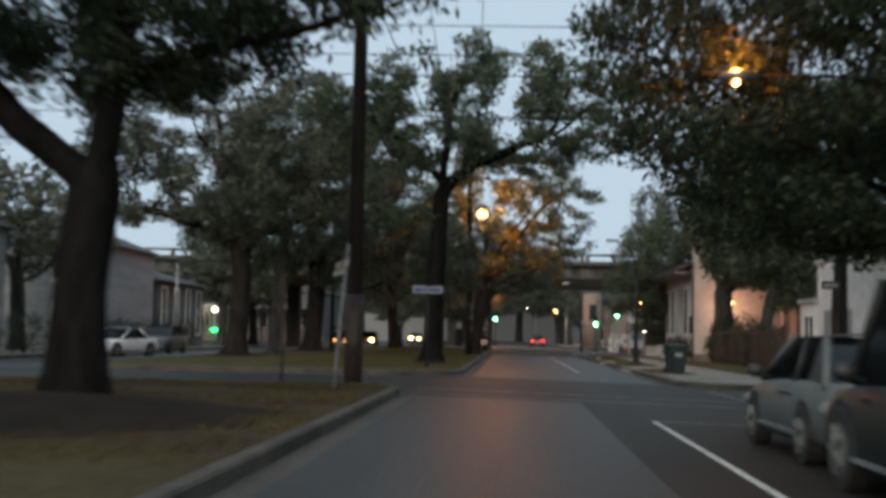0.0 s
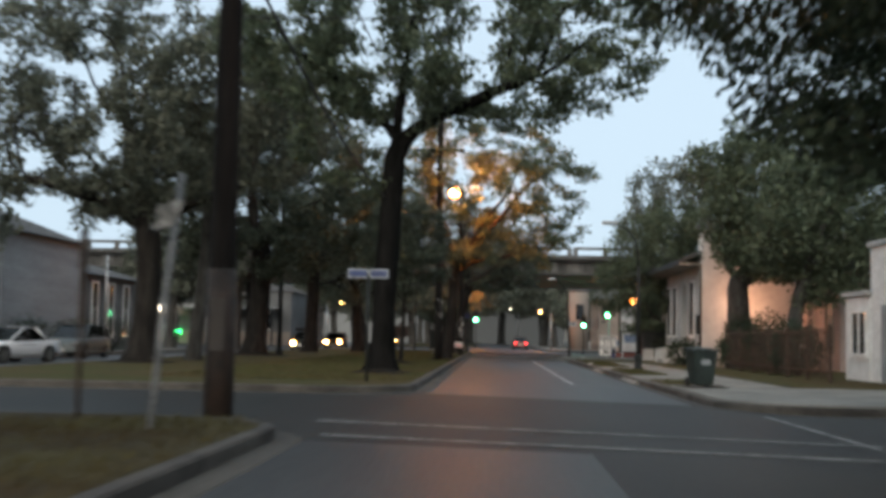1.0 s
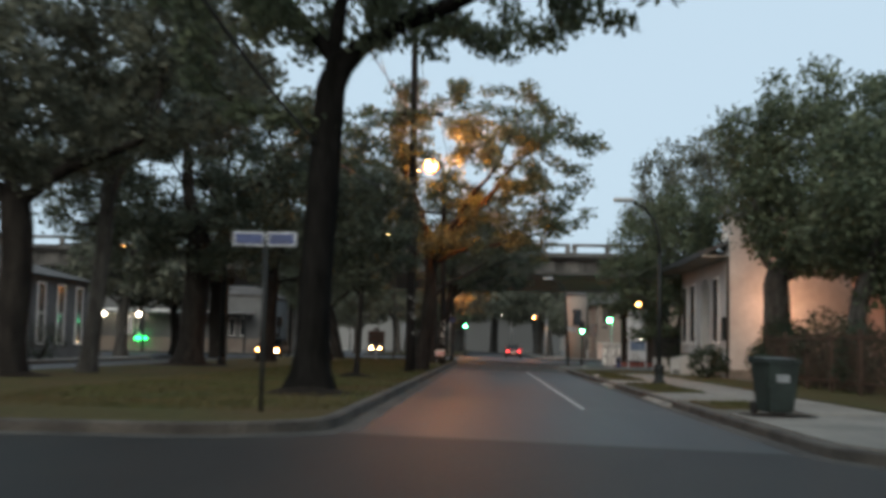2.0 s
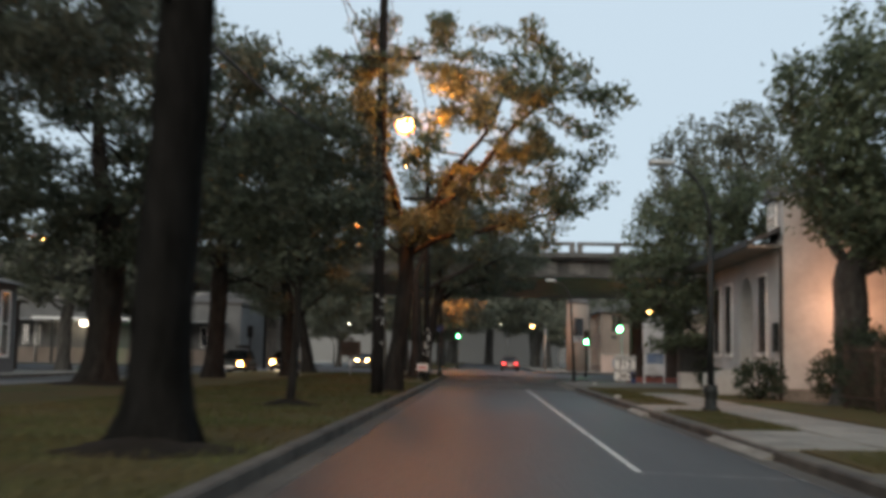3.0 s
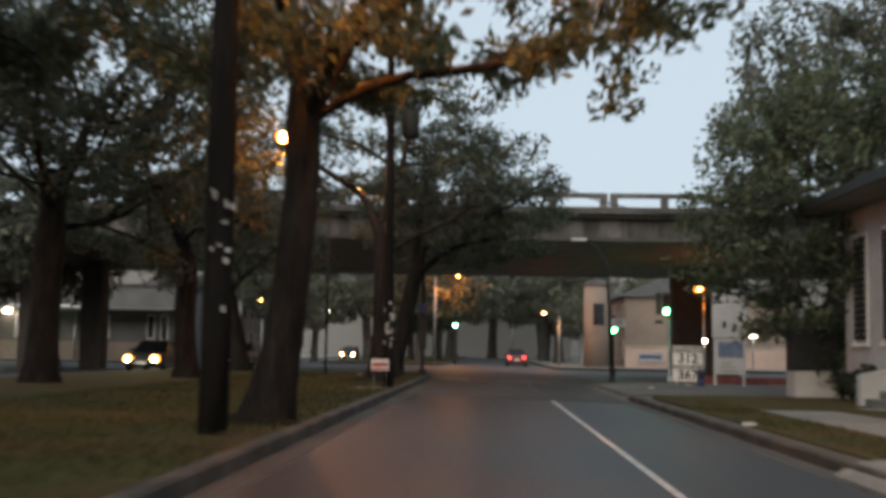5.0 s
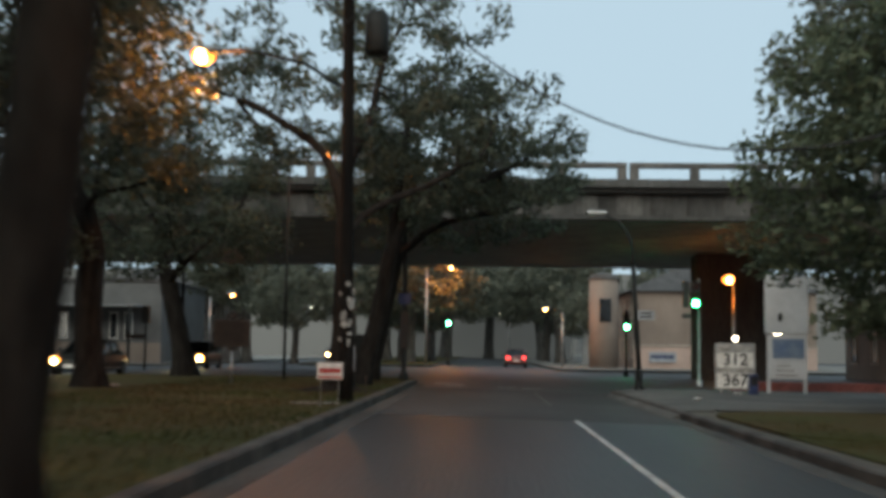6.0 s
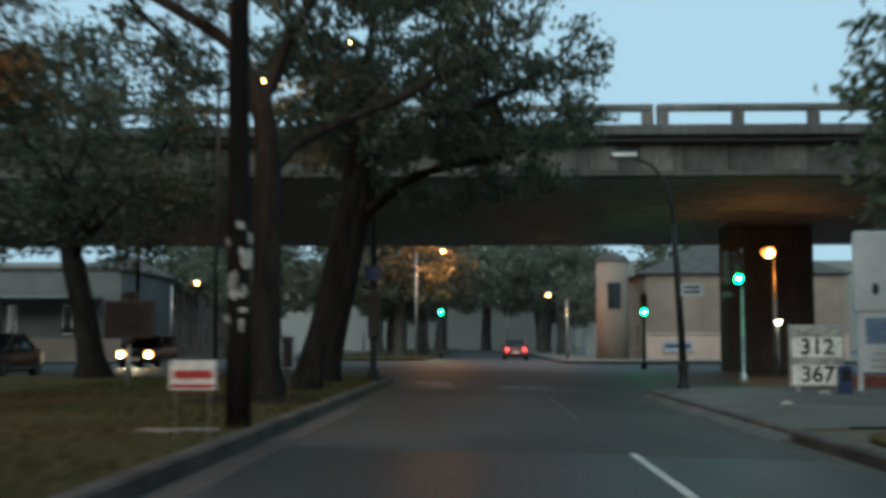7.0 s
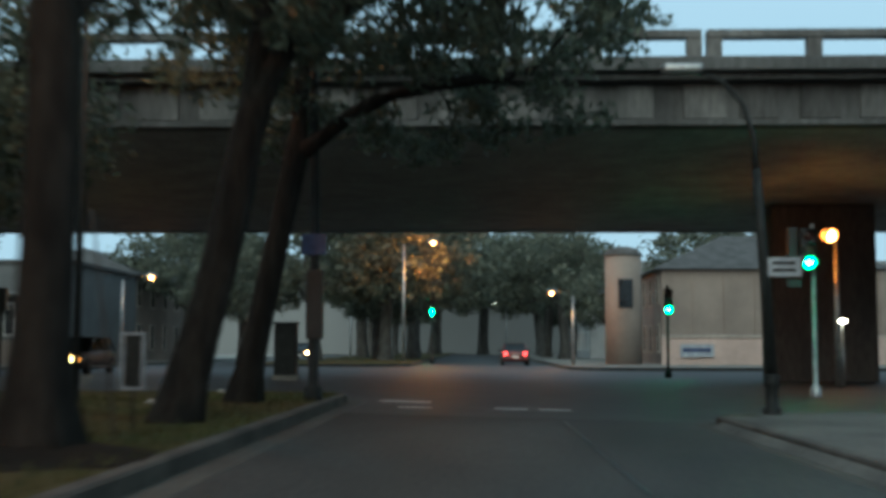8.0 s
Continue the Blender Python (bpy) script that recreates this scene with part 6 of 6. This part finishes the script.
for k in range(6):
    shrub(11.0 + 0.3 * (k % 2), 51.5 + 2.2 * k, WALK_Z, 1.0, 1.7 + 0.3 * (k % 3), 20 + k, "dark overgrown garden shrub behind the fence", n=1700)
for k in range(7):
    shrub(-22.6, 40 + 6.5 * k, -0.05, 1.3, 1.8, 40 + k, "dark hedge shrub before the far houses", n=1200)


# ---- filling station corner ----
def price_sign(x, y, z):
    t = thing("price_sign", x, y, z, "low white price sign with black numerals 312 and 367", "price sign", turn=-6)
    bm = B()
    box(bm, -0.02, 1.10, -0.04, 0.16, 0.12, 1.42, 0.015)
    part("frame", bm, GREYMETAL, t, "grey metal frame")
    for u in (0.12, 0.92):
        bm = B()
        box(bm, u, u + 0.07, 0.02, 0.1, -0.15, 0.14)
        part("leg", bm, GREYMETAL, t)
    for nm, z0, z1, txt in (("upper", 0.74, 1.16, "312"), ("lower", 0.16, 0.58, "367")):
        bm = B()
        box(bm, 0.03, 1.05, -0.065, -0.04, z0, z1, 0.006)
        pn = part("panel", bm, WHITE, t, "white numeral panel")
        cu = bpy.data.curves.new("numerals", "FONT")
        cu.body, cu.size, cu.align_x, cu.align_y, cu.extrude, cu.offset = txt, 0.47, "CENTER", "CENTER", 0.004, 0.008
        ob = new("numerals_source", cu)
        me = bpy.data.meshes.new_from_object(ob)
        bpy.data.objects.remove(ob)
        me.materials.clear()
        me.materials.append(INK)
        nb = new("numerals", me)
        nb.parent = pn
        nb.matrix_basis = pose(0.54, -0.072, (z0 + z1) / 2, 90, 0, 0)
        nb["label"] = "black numerals " + txt
    for z0, z1 in ((1.2, 1.38), (0.60, 0.71)):
        bm = B()
        box(bm, 0.08, 0.42, -0.06, -0.04, z0, z1, 0.004)
        box(bm, 0.55, 0.98, -0.06, -0.04, z0 + 0.02, z1 - 0.02, 0.004)
        part("band", bm, PAPER, t, "pale header strip")
    return t


price_sign(7.45, 90.2, 0.0)

t = thing("pylon_sign", 8.95, 90.6, 0.0, "tall white sign panel on two legs with a blue poster below", "sign", turn=-8)
bm = B()
box(bm, 0.0, 1.2, -0.12, 0.18, 1.72, 3.45, 0.04)
part("panel", bm, PANELGREY, t, "blank weathered white panel")
bm = B()
ball(bm, 0.42, -0.13, 2.2, 0.07, 0.01, 0.13)
part("emblem", bm, INK, t, "small dark emblem")
for u in (0.05, 1.07):
    bm = B()
    box(bm, u, u + 0.09, 0.0, 0.09, -0.2, 1.7, 0.01)
    part("leg", bm, PANELGREY, t)
bm = B()
box(bm, 0.12, 1.16, -0.08, 0.05, 0.42, 1.70, 0.01)
ps = part("poster", bm, PANELGREY, t, "pale poster")
bm = B()
box(bm, 0.2, 1.08, -0.095, -0.08, 1.02, 1.58)
part("picture", bm, POSTERBLUE, ps, "faded blue printed picture")
bm = B()
for k in range(3):
    box(bm, 0.3, 0.9 - 0.1 * k, -0.092, -0.08, 0.50 + 0.14 * k, 0.56 + 0.14 * k)
part("text_block", bm, GREYMETAL, ps, "grey lines of text")

t = thing("paper_box", 8.3, 89.3, 0.0, "slim dark blue kerbside newspaper box", "box")
bm = B()
box(bm, -0.12, 0.12, -0.14, 0.14, 0.0, 0.58, 0.03)
part("body", bm, BLUE, t)
bm = B()
box(bm, -0.09, 0.09, -0.155, -0.14, 0.26, 0.5, 0.006)
part("door", bm, BLACKPL, t)

bm = B()
box(bm, 8.4, 20, 92.75, 92.95, -0.1, 0.28, 0.03)
tagged(part("low_wall", bm, REDKERB), "low faded red kerb wall round the forecourt", "wall", kind="structure")

t = thing("cooling_unit", 9.75, 80.4, WALK_Z, "dark boxy cooling unit on a pale concrete base", "cooling unit")
bm = B()
box(bm, -0.6, 0.6, -0.45, 0.45, -0.1, 0.72, 0.02)
part("base", bm, STUCCO, t, "pale rendered concrete base")
bm = B()
box(bm, -0.62, 0.62, -0.42, 0.42, 0.72, 1.86, 0.03)
hs_ = part("housing", bm, DARKMETAL, t, "dark metal housing")
for k in range(9):
    bm = B()
    box(bm, -0.54, 0.54, -0.445, -0.418, 0.86 + 0.1 * k, 0.92 + 0.1 * k, 0.004)
    part("louvre", bm, DARKMETAL, hs_)


# ---- things on the lawn ----
t = thing("historic_marker", -6.0, 87.8, MED_Z, "dark cast metal history marker with a crest on a post", "marker")
bm = B()
tube(bm, [(0, 0, -0.2), (0, 0, 1.0)], 0.045, 10)
part("post", bm, GREYMETAL, t, smooth=True)
bm = B()
box(bm, -0.5, 0.5, -0.04, 0.04, 0.98, 1.72, 0.025)
pl = part("plaque", bm, DARKBRONZE, t, "dark bronze cast plaque")
bm = B()
for k in range(7):
    box(bm, -0.4 + 0.03 * (k % 2), 0.4 - 0.05 * (k % 3), -0.05, -0.04, 1.1 + 0.08 * k, 1.13 + 0.08 * k)
part("text_block", bm, DARKMETAL, pl, "raised unreadable lines")
bm = B()
tube(bm, [(0.16 * math.cos(a), 0, 1.72 + 0.17 * math.sin(a)) for a in (math.pi * i / 10 for i in range(11))], 0.035, 8)
ball(bm, 0, 0, 1.82, 0.1, 0.04, 0.1)
part("crest", bm, DARKBRONZE, t, smooth=True)
bm = B()
box(bm, -0.1, 0.1, -0.1, 0.1, 0.88, 0.99, 0.02)
part("collar", bm, DARKBRONZE, t)

t = thing("yard_sign", -1.76, 75.7, MED_Z + 0.05, "small white and red yard sign on wire legs", "yard sign", turn=4)
t.scale = (0.88, 0.88, 0.95)
bm = B()
box(bm, -0.24, 0.24, -0.008, 0.008, 0.42, 0.71, 0.003)
bd = part("board", bm, WHITE, t, "white board")
bm = B()
box(bm, -0.2, 0.2, -0.012, -0.008, 0.53, 0.61)
box(bm, -0.22, 0.22, -0.012, -0.008, 0.44, 0.475)
part("lettering", bm, RED, bd, "red bars of lettering")
bm = B()
for u in (-0.17, 0.17):
    tube(bm, [(u, 0.01, -0.15), (u, 0.01, 0.7)], 0.006, 6)
part("wire_stand", bm, GREYMETAL, t)

t = thing("small_sign", -2.6, 86.1, MED_Z, "small dark upright sign with a pale border on a thin stake", "sign")
bm = B()
tube(bm, [(0, 0.02, -0.2), (0, 0.02, 0.95)], 0.014, 8)
part("stake", bm, DARKMETAL, t, smooth=True)
bm = B()
box(bm, -0.105, 0.105, -0.012, 0.0, 0.44, 1.0, 0.004)
bd = part("board", bm, DARKMETAL, t, "dark board")
bm = B()
for u0, u1, z0, z1 in ((-0.125, -0.095, 0.42, 1.02), (0.095, 0.125, 0.42, 1.02), (-0.095, 0.095, 0.99, 1.02), (-0.095, 0.095, 0.42, 0.45)):
    box(bm, u0, u1, -0.022, 0.004, z0, z1)
part("border", bm, SIGNPALE, bd, "pale border")

t = thing("signal_cabinet", -4.9, 110.0, 0.0, "dark metal control cabinet standing by the crossing", "cabinet")
bm = B()
box(bm, -0.38, 0.38, -0.3, 0.3, -0.1, 0.16, 0.02)
part("plinth", bm, WALK, t, "concrete plinth")
bm = B()
box(bm, -0.34, 0.34, -0.25, 0.25, 0.16, 1.72, 0.03)
cb_ = part("body", bm, DARKMETAL, t, "dark metal body")
bm = B()
box(bm, -0.29, 0.29, -0.275, -0.25, 0.26, 1.62, 0.01)
part("door", bm, DARKMETAL, cb_)
bm = B()
box(bm, -0.38, 0.38, -0.3, 0.3, 1.72, 1.79, 0.02)
part("cap", bm, DARKMETAL, t)

# thin stakes by the oaks
t = thing("leaning_stake", -2.3, 84.6, MED_Z, "thin pale stake leaning against an oak trunk", "stake")
bm = B()
tube(bm, [(0, 0, -0.15), (-0.2, 0.2, 1.1), (-0.42, 0.42, 2.2)], [0.014, 0.013, 0.012], 8)
part("stake", bm, COLUMN, t, smooth=True)
t = thing("marker_stake", -1.6, 80.0, MED_Z, "short rusty stake at the edge of the lawn", "stake")
bm = B()
tube(bm, [(0, 0, -0.15), (0.02, 0, 0.42)], [0.014, 0.012], 8)
part("stake", bm, RUSTMETAL, t, smooth=True)

# litter
rng = random.Random(8)
t = thing("fallen_board", -1.95, 76.7, MED_Z, "pale broken board lying in the grass", "board", turn=8)
bm = B()
box(bm, -0.55, 0.2, -0.05, 0.05, -0.02, 0.03, 0.005)
part("plank", bm, PAPER, t)
bm = B()
box(bm, -0.62, -0.5, 0.0, 0.28, -0.02, 0.02, 0.005)
part("splinter", bm, PAPER, t)
for lx, ly, lz in ((-3.92, 96.5, MED_Z), (-4.0, 92.0, MED_Z), (-8.0, 84.0, MED_Z), (4.6, 60.0, -0.15), (4.9, 66.2, 0.0), (5.9, 84.5, 0.02), (7.8, 89.0, 0.02)):
    bm = B()
    ball(bm, lx, ly, lz + 0.02, rng.uniform(0.07, 0.15), rng.uniform(0.05, 0.1), 0.04, 8, 5)
    for v in bm.verts:
        v.co += Vector((rng.uniform(-0.02, 0.02), rng.uniform(-0.02, 0.02), rng.uniform(-0.01, 0.015)))
    tagged(part("litter", bm, PAPER), "crumpled pale scrap of litter", "litter")


# ---- grass tufts along the lawns ----
def tufts(name, n, x0, x1, y0, y1, z, seed, label, material=BLADE):
    rng = np.random.default_rng(seed)
    p = np.stack([rng.uniform(x0, x1, n), rng.uniform(y0, y1, n), np.full(n, z - 0.01)], 1)
    keep = clump_noise(p, 0.8, seed) > rng.uniform(-0.9, 0.5, n)
    p = p[keep]
    m = len(p)
    a = rng.uniform(0, 2 * math.pi, m)
    d = np.stack([np.cos(a), np.sin(a), np.zeros(m)], 1)
    h = rng.uniform(0.03, 0.10, (m, 1))
    tip_ = p + np.array([0, 0, 1.0]) * h + rng.normal(0, 0.03, (m, 3)) * np.array([1, 1, 0.2])
    w = 0.012
    v = np.stack([p - d * w, p + d * w, tip_], 1).reshape(-1, 3)
    faces = np.arange(3 * m).reshape(-1, 3)
    me = bpy.data.meshes.new(name)
    me.from_pydata(v.tolist(), [], faces.tolist())
    me.materials.append(material)
    ob = new(name, me)
    tagged(ob, label, "grass", kind="stuff")


tufts("lawn_grass", 26000, -9.5, -2.3, 8, 23.0, MED_Z, 1, "short brown grass blades", BROWNBLADE)
tufts("lawn_grass", 42000, -7.5, -1.6, 35, 68.0, MED_Z, 2, "short green and brown grass blades")
tufts("lawn_grass", 26000, -7.5, -1.6, 68, 96.0, MED_Z, 3, "short brown grass blades")
for k, (y0, y1) in enumerate(((42.0, 45.0), (49.3, 57.0), (60.4, 75.6))):
    tufts("lawn_grass", int(330 * (y1 - y0)), 5.0, 6.15, y0 + 0.05, y1 - 0.05, WALK_Z + 0.03, 4 + k, "short brown grass blades")


# dark metal post across the lawn and wooden post at the corner
t = thing("tall_post", -10.25, 66.4, MED_Z, "tall dark steel post on the lawn", "post")
bm = B()
tube(bm, [(0, 0, -0.2), (0, 0, 4), (0, 0, 8.4)], [0.12, 0.1, 0.075], 10)
part("post", bm, DARKMETAL, t, smooth=True)
bm = B()
tube(bm, [(0, 0, -0.05), (0, 0, 0.3), (0, 0, 0.34)], [0.19, 0.17, 0.1], 10)
part("base", bm, DARKMETAL, t, smooth=True)
t = utility_pole(9.6, 34.2, WALK_Z, 8.5, 0.12, "slim dark wooden pole with a street name blade at the corner")
bm = B()
box(bm, -0.62, -0.12, -0.02, 0.02, 2.72, 2.95, 0.005)
bl = part("blade", bm, BLACKPL, t, "dark street name blade")
bm = B()
box(bm, -0.56, -0.18, -0.026, -0.021, 2.79, 2.88)
part("lettering", bm, GREYMETAL, bl, "pale bar of lettering")

# lit canopy of a shop across the crossing
t = thing("shop_canopy", -38, 143, -0.2, "flat shop canopy on thin posts with white lamps", "canopy")
bm = B()
box(bm, -5, 6, -2, 5, 4.1, 4.5, 0.05)
part("roof", bm, WHITE, t)
for u in (-4.6, 5.6):
    bm = B()
    tube(bm, [(u, -1.6, -0.3), (u, -1.6, 4.1)], 0.12, 10)
    part("post", bm, GREYMETAL, t, smooth=True)
for u, r in ((-1.8, 0.2), (0.1, 0.34), (1.9, 0.24)):
    bm = B()
    ball(bm, u, -1.9, 3.95, r, r, 0.2)
    part("lamp", bm, COOL_LAMP, t, "lit white canopy lamp", smooth=True)
bm = B()
box(bm, 1.6, 2.9, -2.1, -2.0, 1.3, 1.6, 0.02)
part("sign", bm, GREEN, t, "lit green sign")
bm = B()
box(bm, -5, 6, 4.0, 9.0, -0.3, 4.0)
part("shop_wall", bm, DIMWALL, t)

for lx, ly, lh, lab in ((20.7, 136.6, 2.75, "short post with a lit white oval lamp beyond the overpass"), (12.45, 111.2, 2.05, "short post with a lit white oval lamp beneath the overpass")):
    t = thing("bollard_lamp", lx, ly, -0.19, lab, "lamp", group="bollard lamps")
    bm = B()
    tube(bm, [(0, 0, -0.1), (0, 0, lh)], 0.05, 8)
    part("post", bm, GREYMETAL, t, smooth=True)
    bm = B()
    ball(bm, 0, -0.08, lh, 0.30 if ly > 130 else 0.13, 0.08, 0.07)
    part("lens", bm, COOL_LAMP, t, "lit white lens", smooth=True)

# ---- pavement slabs ----
def slab_mesh(w, d, h=0.1):
    bm = B()
    box(bm, 0.006, w - 0.006, 0.006, d - 0.006, -h, 0.0, 0.008)
    me = bpy.data.meshes.new("slab")
    bm.to_mesh(me)
    bm.free()
    me.materials.append(WALK)
    return me


def pave(name, x, y, nx, ny, w, d, z, label, seed):
    t = thing(name, x, y, z, label, "pavement", kind="structure")
    me = slab_mesh(w, d)
    rng = random.Random(seed)
    for i in range(nx):
        for j in range(ny):
            s = new("slab", me)
            s.parent = t
            s.matrix_basis = pose(i * w, j * d, rng.uniform(-0.004, 0.006), rng.uniform(-0.25, 0.25), rng.uniform(-0.25, 0.25), 0)
    return t


pave("sidewalk", 6.25, 40.2, 1, 26, 1.6, 1.5, WALK_Z + 0.035, "pale concrete slab pavement along the gardens", 1)
pave("driveway_apron", 4.9, 57.05, 1, 3, 1.3, 1.1, WALK_Z + 0.03, "pale concrete apron across the verge", 2)
pave("corner_apron", 4.95, 45.08, 1, 3, 1.25, 1.4, WALK_Z + 0.03, "pale concrete apron across the verge", 3)
pave("front_path", 7.9, 71.8, 2, 2, 0.65, 1.0, WALK_Z + 0.05, "short concrete path to the house steps", 4)
